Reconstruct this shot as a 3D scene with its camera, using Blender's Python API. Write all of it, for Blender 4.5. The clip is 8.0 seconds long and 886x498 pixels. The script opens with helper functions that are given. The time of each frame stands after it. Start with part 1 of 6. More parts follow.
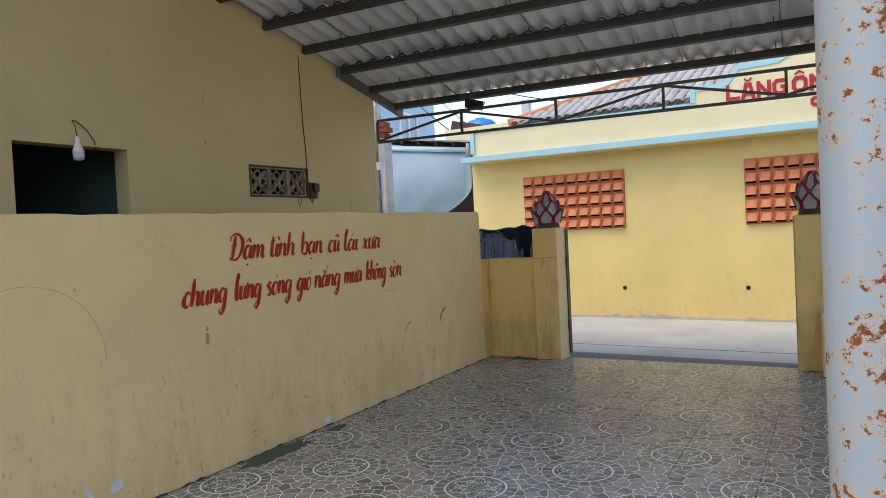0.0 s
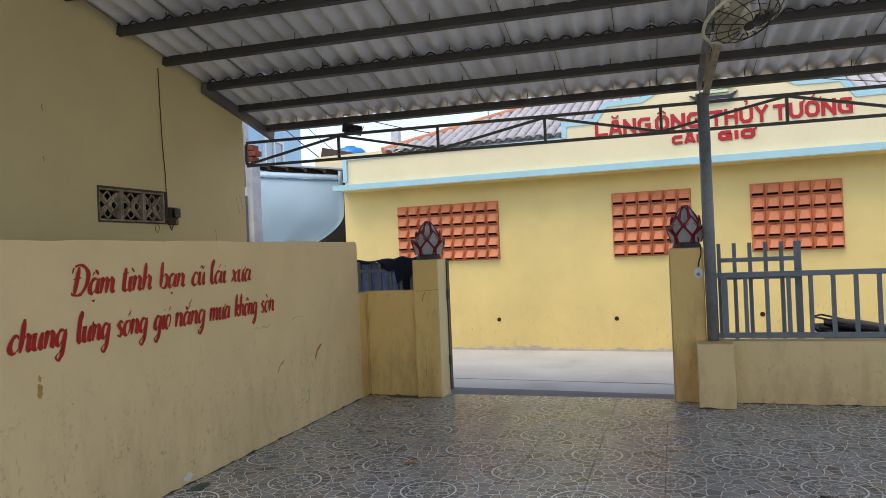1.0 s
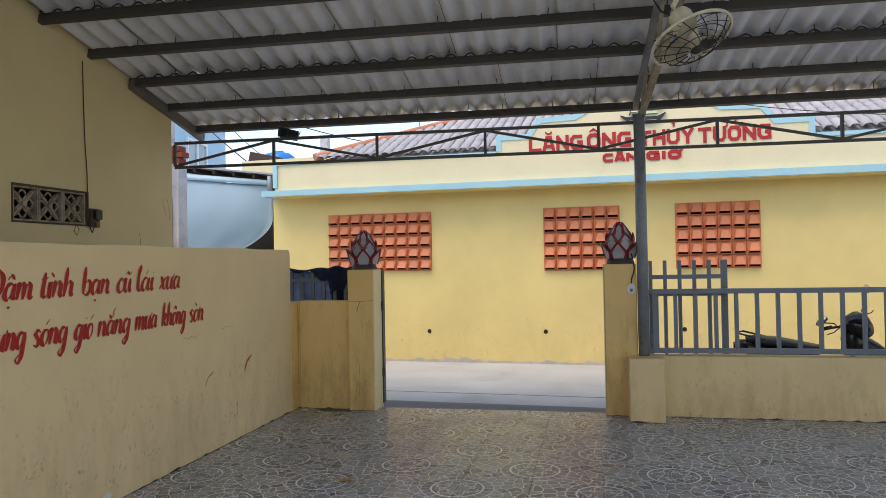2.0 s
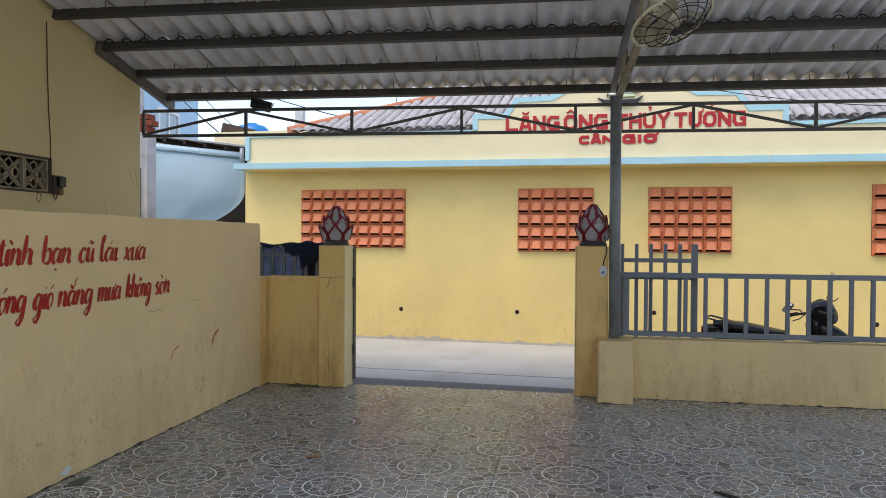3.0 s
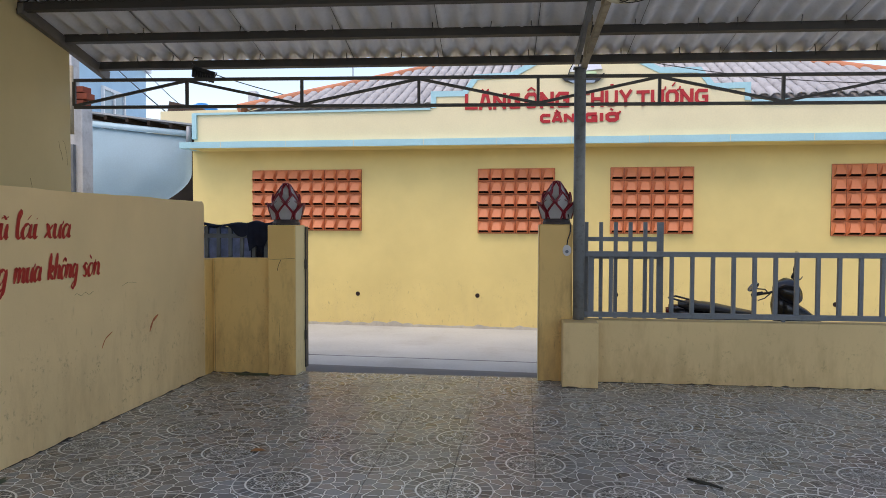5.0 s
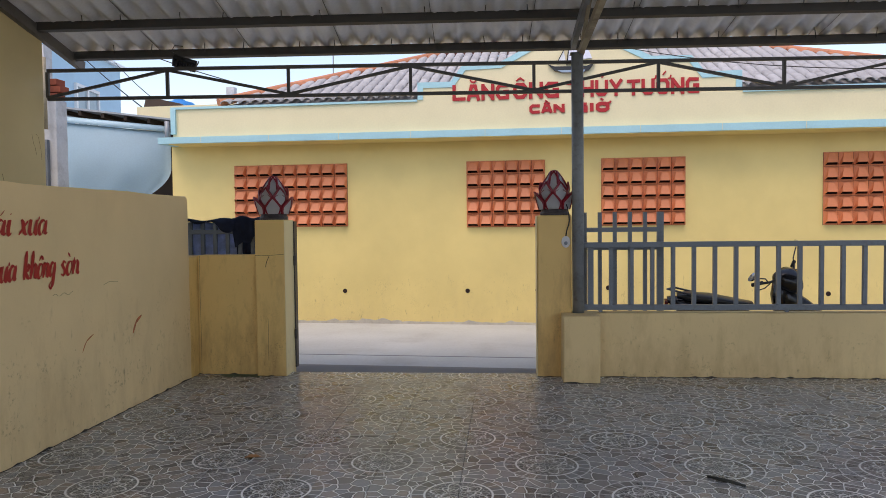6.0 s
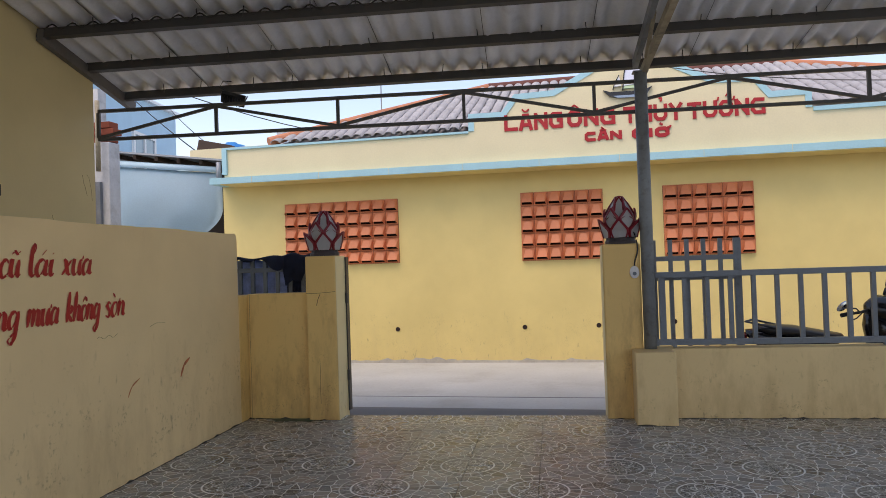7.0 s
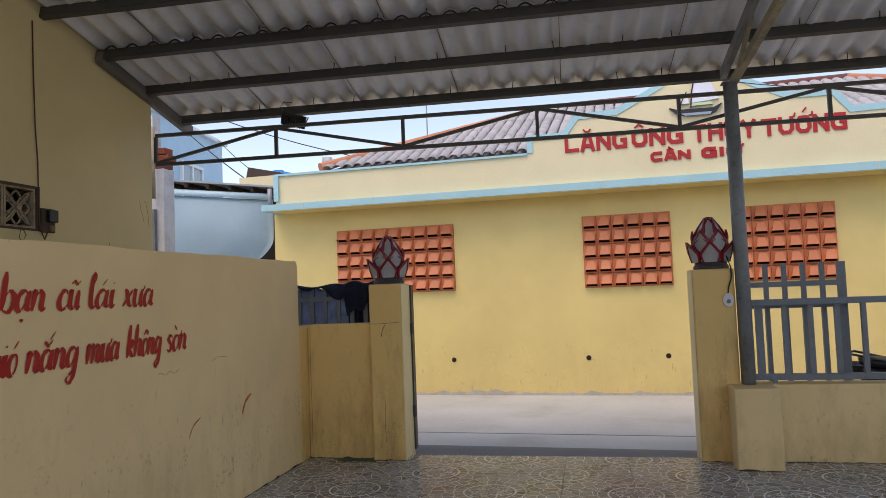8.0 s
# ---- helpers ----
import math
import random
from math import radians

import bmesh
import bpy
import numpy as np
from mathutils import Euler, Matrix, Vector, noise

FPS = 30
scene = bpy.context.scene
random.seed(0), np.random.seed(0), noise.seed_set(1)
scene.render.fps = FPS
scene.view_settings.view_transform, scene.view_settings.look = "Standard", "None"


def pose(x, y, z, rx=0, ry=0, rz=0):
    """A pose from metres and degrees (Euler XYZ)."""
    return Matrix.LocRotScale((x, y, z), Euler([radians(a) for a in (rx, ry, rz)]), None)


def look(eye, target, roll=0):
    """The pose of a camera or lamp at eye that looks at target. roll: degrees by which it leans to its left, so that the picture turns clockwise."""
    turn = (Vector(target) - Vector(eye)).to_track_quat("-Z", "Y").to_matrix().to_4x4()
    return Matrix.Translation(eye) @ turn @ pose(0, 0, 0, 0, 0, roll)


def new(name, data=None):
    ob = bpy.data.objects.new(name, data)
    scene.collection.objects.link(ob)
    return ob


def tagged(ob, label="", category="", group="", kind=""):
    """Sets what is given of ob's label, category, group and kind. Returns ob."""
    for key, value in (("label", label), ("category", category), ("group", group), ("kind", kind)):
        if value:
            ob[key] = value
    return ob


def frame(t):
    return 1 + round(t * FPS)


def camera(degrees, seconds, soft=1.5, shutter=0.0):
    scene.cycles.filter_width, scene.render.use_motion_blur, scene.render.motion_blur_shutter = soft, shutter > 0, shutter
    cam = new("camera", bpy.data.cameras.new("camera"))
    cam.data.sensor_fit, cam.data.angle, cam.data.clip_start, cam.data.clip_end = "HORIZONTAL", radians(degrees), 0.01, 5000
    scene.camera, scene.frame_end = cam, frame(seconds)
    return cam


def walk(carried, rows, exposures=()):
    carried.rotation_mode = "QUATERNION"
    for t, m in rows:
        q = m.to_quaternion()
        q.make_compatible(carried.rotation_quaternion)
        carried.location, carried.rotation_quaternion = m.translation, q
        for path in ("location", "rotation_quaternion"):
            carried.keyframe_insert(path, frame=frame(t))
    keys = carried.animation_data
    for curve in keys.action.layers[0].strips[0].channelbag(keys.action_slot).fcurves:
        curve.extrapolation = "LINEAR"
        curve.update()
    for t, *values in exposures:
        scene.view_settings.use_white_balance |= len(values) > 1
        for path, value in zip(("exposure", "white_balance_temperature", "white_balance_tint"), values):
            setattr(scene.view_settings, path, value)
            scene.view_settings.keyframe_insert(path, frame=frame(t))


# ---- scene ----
cam = camera(64.1, 8.0, soft=0.7)
PATH = [
    (0, (0.759, 0.423, 1.554), (-0.317, 2.108, 1.497), -2.8),
    (0.5, (0.565, 0.619, 1.564), (-0.349, 2.398, 1.538), -2.8),
    (1, (0.428, 0.704, 1.57), (-0.305, 2.564, 1.581), -2.4),
    (1.5, (0.265, 0.723, 1.588), (-0.324, 2.634, 1.628), -2.0),
    (3, (0.262, 0.8, 1.58), (-0.196, 2.747, 1.552), 0.4),
    (3.5, (0.231, 0.812, 1.522), (-0.202, 2.762, 1.417), 1.9),
    (4, (0.198, 0.807, 1.525), (-0.183, 2.769, 1.449), 1.8),
    (4.5, (0.234, 0.965, 1.519), (-0.142, 2.928, 1.457), 0.8),
    (6, (0.021, 1.362, 1.456), (-0.268, 3.34, 1.383), -0.6),
    (6.5, (-0.069, 1.441, 1.485), (-0.439, 3.406, 1.469), -1.6),
    (7, (-0.116, 1.704, 1.415), (-0.539, 3.659, 1.451), -1.9),
    (7.5, (-0.231, 1.914, 1.408), (-0.676, 3.863, 1.487), -2.2),
    (8, (-0.492, 2.037, 1.433), (-1.015, 3.964, 1.549), -2.2),
]
EXPO = 1.12
walk(cam, [(t, look(eye, target, roll)) for t, eye, target, roll in PATH], [(0.0, EXPO, 7450.0, 14.0), (1.0, EXPO, 7450.0, 15.0), (4.5, EXPO - 0.05, 7450.0, 16.0), (6.5, EXPO - 0.16, 7650.0, 19.0), (8.0, EXPO - 0.24, 7750.0, 20.0)])

# ---- world and sun ----
SUN_EL, SUN_AZ = 62.0, 200.0     # degrees; azimuth clockwise from +y
world = bpy.data.worlds.new("sky")
scene.world = world
world.use_nodes = True
_n, _l = world.node_tree.nodes, world.node_tree.links
_sky = _n.new("ShaderNodeTexSky")
_sky.sky_type, _sky.sun_disc = "NISHITA", False
_sky.sun_elevation, _sky.sun_rotation = radians(SUN_EL), radians(SUN_AZ)
_sky.air_density, _sky.dust_density, _sky.ozone_density = 1.0, 1.3, 1.0
_l.new(_sky.outputs[0], _n["Background"].inputs[0])
_n["Background"].inputs[1].default_value = 0.15
_sd = bpy.data.lights.new("sun", "SUN")
_sd.energy, _sd.angle, _sd.color = 0.6, radians(40), (1.0, 0.95, 0.88)
_sun = new("sun", _sd)
_d = Vector((math.sin(radians(SUN_AZ)) * math.cos(radians(SUN_EL)), math.cos(radians(SUN_AZ)) * math.cos(radians(SUN_EL)), math.sin(radians(SUN_EL))))
_sun.matrix_world = look(_d * 40, (0, 0, 0))

# ---- frames of reference: the yard, and its roof, stand slightly turned to the street ----
YARD = pose(-3.35, 7.72, 0, 0, 0, 3.43)
TRUSS = pose(-0.153, 8.062, 0, 0, 0, 6.7)
ROOF = pose(0.0, 8.337, 0, 0, 0, 5.57)
ONE = Matrix.Identity(4)


# ---- materials ----
def lin(r, g, b):
    """sRGB 0..255 to linear."""
    return tuple(((c / 255) / 12.92 if c / 255 <= 0.04045 else ((c / 255 + 0.055) / 1.055) ** 2.4) for c in (r, g, b)) + (1.0,)


def node(nt, kind, **kw):
    n = nt.nodes.new(kind)
    for k, v in kw.items():
        if k == "op":
            n.operation = v
        elif k == "ins":
            for i, x in v.items():
                if isinstance(x, bpy.types.NodeSocket):
                    nt.links.new(x, n.inputs[i])
                else:
                    n.inputs[i].default_value = x
    return n


def mth(nt, op, a, b=0.0, c=0.0):
    return node(nt, "ShaderNodeMath", op=op, ins={0: a, 1: b, 2: c}).outputs[0]


def ramp(nt, fac, stops):
    r = nt.nodes.new("ShaderNodeValToRGB")
    el = r.color_ramp.elements
    while len(el) < len(stops):
        el.new(0.5)
    for e, (p, c) in zip(el, stops):
        e.position, e.color = p, c
    nt.links.new(fac, r.inputs[0])
    return r.outputs[0]


def mix(nt, fac, a, b, mode="MIX"):
    m = nt.nodes.new("ShaderNodeMix")
    m.data_type, m.blend_type = "RGBA", mode
    for i, x in ((0, fac), (6, a), (7, b)):
        if isinstance(x, bpy.types.NodeSocket):
            nt.links.new(x, m.inputs[i])
        else:
            m.inputs[i].default_value = x
    return m.outputs[2]


def noise_tex(nt, vec, scale, detail=4.0, rough=0.55):
    n = nt.nodes.new("ShaderNodeTexNoise")
    n.inputs["Scale"].default_value, n.inputs["Detail"].default_value, n.inputs["Roughness"].default_value = scale, detail, rough
    if vec is not None:
        nt.links.new(vec, n.inputs["Vector"])
    return n.outputs["Fac"]


def start(name, rough=0.6, metal=0.0):
    m = bpy.data.materials.new(name)
    m.use_nodes = True
    nt = m.node_tree
    p = nt.nodes["Principled BSDF"]
    p.inputs["Roughness"].default_value, p.inputs["Metallic"].default_value = rough, metal
    return m, nt, p


def bump(nt, p, height, strength=0.2, dist=0.01):
    b = node(nt, "ShaderNodeBump", ins={"Strength": strength, "Distance": dist, "Height": height})
    nt.links.new(b.outputs[0], p.inputs["Normal"])


def surface(name, col, rough=0.6, metal=0.0, var=0.12, scale=2.0, fine=40.0, bmp=0.15, stain=None, spots=None, rand=0.0):
    """Paint, plaster, metal: a base colour with large and fine variation, optional stains and spots (colour, amount, scale)."""
    m, nt, p = start(name, rough, metal)
    pos = node(nt, "ShaderNodeNewGeometry").outputs["Position"]
    big, small = noise_tex(nt, pos, scale), noise_tex(nt, pos, fine, 3.0)
    dark = tuple(c * (1 - var) for c in col[:3]) + (1.0,)
    light = tuple(min(1.0, c * (1 + var * 0.6)) for c in col[:3]) + (1.0,)
    c = ramp(nt, big, [(0.3, dark), (0.7, light)])
    c = mix(nt, 0.25, c, ramp(nt, small, [(0.3, tuple(x * 0.8 for x in col[:3]) + (1,)), (0.7, light)]))
    if rand:
        rnd = node(nt, "ShaderNodeObjectInfo").outputs["Random"]
        c = mix(nt, rand, c, ramp(nt, rnd, [(0.0, tuple(x * 0.55 for x in col[:3]) + (1,)), (1.0, tuple(min(1, x * 1.35) for x in col[:3]) + (1,))]))
    for extra in (stain, spots):
        if extra:
            sc, amount, ss = extra
            f = ramp(nt, noise_tex(nt, pos, ss, 6.0, 0.65), [(0.62 - 0.2 * amount, (0, 0, 0, 1)), (0.75, (amount, amount, amount, 1))])
            c = mix(nt, f, c, sc)
    nt.links.new(c, p.inputs["Base Color"])
    r = mth(nt, "MULTIPLY_ADD", small, 0.25, rough - 0.12)
    nt.links.new(r, p.inputs["Roughness"])
    bump(nt, p, mth(nt, "ADD", small, mth(nt, "MULTIPLY", big, 2.0)), bmp, 0.004)
    return m


def scuffed(name, col, grime, rough=0.55, streak=0.5, low=0.9, dabs=0.55, chip=30.0):
    """Wall paint with rising grime, upright scuffs and faint patches."""
    m, nt, p = start(name, rough)
    pos = node(nt, "ShaderNodeNewGeometry").outputs["Position"]
    sep = node(nt, "ShaderNodeSeparateXYZ", ins={0: pos})
    z = sep.outputs[2]
    big = noise_tex(nt, pos, 1.3, 5.0)
    fine = noise_tex(nt, pos, 60.0, 3.0)
    flat = node(nt, "ShaderNodeMapping", ins={0: pos, 3: (3.0, 3.0, 0.9)}).outputs[0]
    stk = noise_tex(nt, flat, 2.2, 6.0, 0.7)
    tall = node(nt, "ShaderNodeMapping", ins={0: pos, 3: (24.0, 24.0, 8.0)}).outputs[0]
    scuff = noise_tex(nt, tall, 1.0, 4.0, 0.6)
    c = ramp(nt, big, [(0.3, tuple(x * 0.88 for x in col[:3]) + (1,)), (0.7, col)])
    hi = mth(nt, "SUBTRACT", 1.0, mth(nt, "DIVIDE", z, low))
    hi = mth(nt, "MAXIMUM", hi, 0.0)
    g = ramp(nt, mth(nt, "ADD", mth(nt, "MULTIPLY", hi, 0.22), mth(nt, "MULTIPLY", stk, 0.8)), [(0.5, (0, 0, 0, 1)), (0.78, (streak, streak, streak, 1))])
    c = mix(nt, g, c, grime)
    patch = noise_tex(nt, pos, 4.5, 4.0, 0.6)
    dab = mth(nt, "MULTIPLY", ramp(nt, noise_tex(nt, pos, chip, 5.0, 0.7), [(0.54, (0, 0, 0, 1)), (0.66, (1, 1, 1, 1))]), ramp(nt, patch, [(0.5, (0, 0, 0, 1)), (0.62, (1, 1, 1, 1))]))
    dab = mth(nt, "MAXIMUM", dab, ramp(nt, scuff, [(0.64, (0, 0, 0, 1)), (0.74, (1, 1, 1, 1))]))
    s2 = mth(nt, "MULTIPLY", dab, mth(nt, "MINIMUM", mth(nt, "MULTIPLY", hi, dabs), 0.5))
    c = mix(nt, s2, c, tuple(x * 0.5 for x in grime[:3]) + (1,))
    sp = ramp(nt, noise_tex(nt, pos, 16.0, 2.0, 0.4), [(0.80, (0, 0, 0, 1)), (0.84, (0.5, 0.5, 0.5, 1))])
    c = mix(nt, sp, c, tuple(x * 0.5 for x in grime[:3]) + (1,))
    nt.links.new(c, p.inputs["Base Color"])
    nt.links.new(mth(nt, "MULTIPLY_ADD", fine, 0.2, rough - 0.1), p.inputs["Roughness"])
    bump(nt, p, mth(nt, "ADD", mth(nt, "MULTIPLY", fine, 0.6), mth(nt, "MULTIPLY", big, 3.0)), 0.25, 0.006)
    return m


def tile_floor(name):
    """Printed courtyard tile: crazy-paving stones, and round medallions on every second tile corner."""
    m, nt, p = start(name, 0.3)
    pos = node(nt, "ShaderNodeNewGeometry").outputs["Position"]
    inv = YARD.inverted()
    loc = inv.translation
    yard = node(nt, "ShaderNodeMapping", ins={0: pos, 1: tuple(loc), 2: (0, 0, -radians(3.43))}).outputs[0]
    sep = node(nt, "ShaderNodeSeparateXYZ", ins={0: yard})
    s = mth(nt, "DIVIDE", mth(nt, "SUBTRACT", sep.outputs[0], 0.235), 0.5)
    t = mth(nt, "DIVIDE", mth(nt, "ADD", sep.outputs[1], 2.31), 0.5)
    pp, qq = mth(nt, "MULTIPLY", mth(nt, "ADD", s, t), 0.5), mth(nt, "MULTIPLY", mth(nt, "SUBTRACT", s, t), 0.5)
    dp, dq = mth(nt, "SUBTRACT", pp, mth(nt, "ROUND", pp)), mth(nt, "SUBTRACT", qq, mth(nt, "ROUND", qq))
    r = mth(nt, "MULTIPLY", mth(nt, "SQRT", mth(nt, "ADD", mth(nt, "MULTIPLY", dp, dp), mth(nt, "MULTIPLY", dq, dq))), 0.7071)
    th = mth(nt, "ARCTAN2", dq, dp)

    def line(v, centre, half, soft=0.004):
        d = mth(nt, "ABSOLUTE", mth(nt, "SUBTRACT", v, centre))
        return node(nt, "ShaderNodeMapRange", ins={0: d, 1: half, 2: half + soft, 3: 1.0, 4: 0.0}).outputs[0]

    warp = noise_tex(nt, yard, 9.0, 2.0)
    wv = node(nt, "ShaderNodeVectorMath", op="ADD", ins={0: yard, 1: node(nt, "ShaderNodeCombineXYZ", ins={0: mth(nt, "MULTIPLY", warp, 0.05), 1: mth(nt, "MULTIPLY", warp, -0.04)}).outputs[0]}).outputs[0]
    vor = nt.nodes.new("ShaderNodeTexVoronoi")
    vor.feature = "DISTANCE_TO_EDGE"
    vor.voronoi_dimensions = "2D"
    vor.inputs["Scale"].default_value = 12.5
    nt.links.new(wv, vor.inputs["Vector"])
    cel = nt.nodes.new("ShaderNodeTexVoronoi")
    cel.voronoi_dimensions = "2D"
    cel.inputs["Scale"].default_value = 12.5
    nt.links.new(wv, cel.inputs["Vector"])
    crack = node(nt, "ShaderNodeMapRange", ins={0: vor.outputs["Distance"], 1: 0.03, 2: 0.055, 3: 1.0, 4: 0.0}).outputs[0]
    outside = node(nt, "ShaderNodeMapRange", ins={0: r, 1: 0.252, 2: 0.256, 3: 0.0, 4: 1.0}).outputs[0]
    inside = node(nt, "ShaderNodeMapRange", ins={0: r, 1: 0.176, 2: 0.18, 3: 1.0, 4: 0.0}).outputs[0]
    band = mth(nt, "SUBTRACT", mth(nt, "SUBTRACT", 1.0, outside), inside)
    ring = mth(nt, "MAXIMUM", line(r, 0.184, 0.0038), mth(nt, "MULTIPLY", line(r, 0.256, 0.002), 0.7))
    sp = mth(nt, "FRACT", mth(nt, "MULTIPLY", mth(nt, "ADD", th, 3.1416), 22 / 6.2832))
    spoke = mth(nt, "MULTIPLY", line(sp, 0.5, 0.035, 0.04), mth(nt, "MULTIPLY", band, 0.75))
    c6 = mth(nt, "COSINE", mth(nt, "MULTIPLY", th, 6.0))
    c3 = mth(nt, "ABSOLUTE", mth(nt, "COSINE", mth(nt, "MULTIPLY", th, 4.0)))
    f1 = line(r, mth(nt, "MULTIPLY_ADD", c6, 0.035, 0.125), 0.004)
    f2 = line(r, mth(nt, "MULTIPLY", c3, 0.085), 0.004)
    f3 = line(r, mth(nt, "MULTIPLY_ADD", c6, -0.03, 0.095), 0.003)
    flower = mth(nt, "MULTIPLY", mth(nt, "MAXIMUM", mth(nt, "MAXIMUM", f1, f2), f3), inside)
    white = mth(nt, "MAXIMUM", mth(nt, "MAXIMUM", ring, spoke), mth(nt, "MAXIMUM", mth(nt, "MULTIPLY", flower, 0.8), mth(nt, "MULTIPLY", crack, outside)))
    stone = ramp(nt, node(nt, "ShaderNodeSeparateXYZ", ins={0: cel.outputs["Color"]}).outputs[0],
                 [(0.0, lin(98, 98, 96)), (0.3, lin(138, 139, 138)), (0.6, lin(157, 165, 169)), (1.0, lin(172, 159, 146))])
    grain = noise_tex(nt, yard, 70.0, 4.0, 0.7)
    stone = mix(nt, mth(nt, "MULTIPLY", grain, 0.5), stone, lin(58, 58, 60))
    rim = node(nt, "ShaderNodeMapRange", ins={0: vor.outputs["Distance"], 1: 0.05, 2: 0.14, 3: 0.62, 4: 0.0}).outputs[0]
    stone = mix(nt, mth(nt, "MULTIPLY", rim, outside), stone, lin(60, 58, 56))
    stone = mix(nt, mth(nt, "MULTIPLY_ADD", band, 0.28, mth(nt, "MULTIPLY", inside, 0.66)), stone, lin(48, 56, 58))
    sq = nt.nodes.new("ShaderNodeTexVoronoi")
    sq.feature, sq.voronoi_dimensions = "DISTANCE_TO_EDGE", "2D"
    sq.inputs["Scale"].default_value = 34.0
    nt.links.new(wv, sq.inputs["Vector"])
    fine_l = node(nt, "ShaderNodeMapRange", ins={0: sq.outputs["Distance"], 1: 0.05, 2: 0.12, 3: 1.0, 4: 0.0}).outputs[0]
    stone = mix(nt, mth(nt, "MULTIPLY", mth(nt, "MULTIPLY", fine_l, inside), 0.75), stone, lin(176, 182, 180))
    col = mix(nt, mth(nt, "MULTIPLY", white, 0.95), stone, lin(240, 245, 244))
    dirt = noise_tex(nt, yard, 1.6, 6.0, 0.65)
    col = mix(nt, ramp(nt, dirt, [(0.45, (0, 0, 0, 1)), (0.75, (0.25, 0.25, 0.25, 1))]), col, lin(98, 94, 88))
    nt.links.new(col, p.inputs["Base Color"])
    ro = mth(nt, "MULTIPLY_ADD", dirt, 0.28, 0.07)
    nt.links.new(mth(nt, "MULTIPLY_ADD", grain, 0.12, ro), p.inputs["Roughness"])
    bump(nt, p, mth(nt, "SUBTRACT", grain, mth(nt, "MULTIPLY", white, 0.6)), 0.12, 0.002)
    return m


def rusty(name, col, rust, edge=0.6):
    m, nt, p = start(name, 0.4)
    pos = node(nt, "ShaderNodeNewGeometry").outputs["Position"]
    n1, n2 = noise_tex(nt, pos, 52.0, 7.0, 0.7), noise_tex(nt, pos, 5.0, 3.0)
    px = node(nt, "ShaderNodeSeparateXYZ", ins={0: pos}).outputs[0]
    f = mth(nt, "ADD", mth(nt, "MULTIPLY_ADD", n2, 0.55, n1), mth(nt, "MULTIPLY", mth(nt, "SUBTRACT", px, 0.736), 1.4))
    k = ramp(nt, f, [(edge + 0.12, (0, 0, 0, 1)), (edge + 0.17, (1, 1, 1, 1))])
    halo = ramp(nt, f, [(edge + 0.02, (0, 0, 0, 1)), (edge + 0.13, (0.5, 0.5, 0.5, 1))])
    c = mix(nt, noise_tex(nt, pos, 3.0), tuple(x * 0.9 for x in col[:3]) + (1,), col)
    c = mix(nt, halo, c, lin(206, 170, 120))
    c = mix(nt, k, c, mix(nt, noise_tex(nt, pos, 90.0), rust, tuple(x * 0.35 for x in rust[:3]) + (1,)))
    nt.links.new(c, p.inputs["Base Color"])
    nt.links.new(mth(nt, "MULTIPLY_ADD", k, 0.5, 0.35), p.inputs["Roughness"])
    bump(nt, p, mth(nt, "SUBTRACT", mth(nt, "MULTIPLY", noise_tex(nt, pos, 60.0), 0.2), mth(nt, "MULTIPLY", k, 1.0)), 0.25, 0.003)
    return m


CREAM = scuffed("cream_wall_paint", lin(242, 212, 160), lin(158, 112, 64), streak=0.26, low=1.1, dabs=0.8)
LOWWALL = scuffed("ochre_cream_paint", lin(232, 202, 146), lin(140, 96, 50), streak=0.4, low=0.8)
LITREVEAL = scuffed("street_lit_cream", lin(238, 219, 168), lin(170, 130, 80), streak=0.3, low=0.6)
AGED = scuffed("aged_ochre_cream_paint", lin(236, 196, 122), lin(132, 80, 36), streak=0.6, low=1.4, dabs=0.5, chip=60.0)
PLASTER = scuffed("house_wall_paint", lin(211, 193, 146), lin(150, 130, 90), streak=0.25, low=0.5)
FACADE = scuffed("yellow_facade_paint", lin(230, 207, 135), lin(186, 162, 122), streak=0.2, low=0.7, dabs=2.5, chip=80.0)
SOFFIT = surface("yellow_soffit_paint", lin(230, 206, 133), 0.6, var=0.08, bmp=0.1)
PARAPET = surface("pale_yellow_paint", lin(226, 214, 174), 0.6, var=0.05, bmp=0.1)
AQUA = surface("light_blue_trim_paint", lin(160, 206, 214), 0.55, var=0.08, bmp=0.1)
TERRA = surface("terracotta_paint", lin(210, 124, 80), 0.5, var=0.12, fine=30, bmp=0.1, rand=0.22)
HOLESHADE = surface("hole_shade", lin(40, 24, 18), 0.9)
TILE = tile_floor("printed_courtyard_tile")
GROUT = surface("floor_bed_cement", lin(70, 66, 60), 0.9)
STEEL = surface("dark_steel_paint", lin(62, 60, 58), 0.5, var=0.15, fine=60, bmp=0.15, spots=(lin(96, 70, 52), 0.35, 9.0))
GREYSTEEL = surface("blue_grey_steel_paint", lin(112, 120, 128), 0.45, var=0.12, bmp=0.1, spots=(lin(70, 60, 54), 0.4, 14.0))
GRIMSTEEL = surface("grimy_grey_steel_paint", lin(124, 128, 130), 0.5, var=0.25, scale=4.0, bmp=0.15, stain=(lin(72, 70, 68), 0.5, 3.0), spots=(lin(70, 54, 42), 0.5, 12.0))
TANSTEEL = surface("cream_flaking_steel", lin(160, 148, 124), 0.6, var=0.2, bmp=0.3, spots=(lin(70, 56, 44), 0.8, 7.0))
CEMENTSHEET = surface("fibre_cement_sheet", lin(234, 234, 235), 0.8, var=0.10, scale=1.5, fine=35, bmp=0.25, stain=(lin(168, 164, 158), 0.4, 3.5))
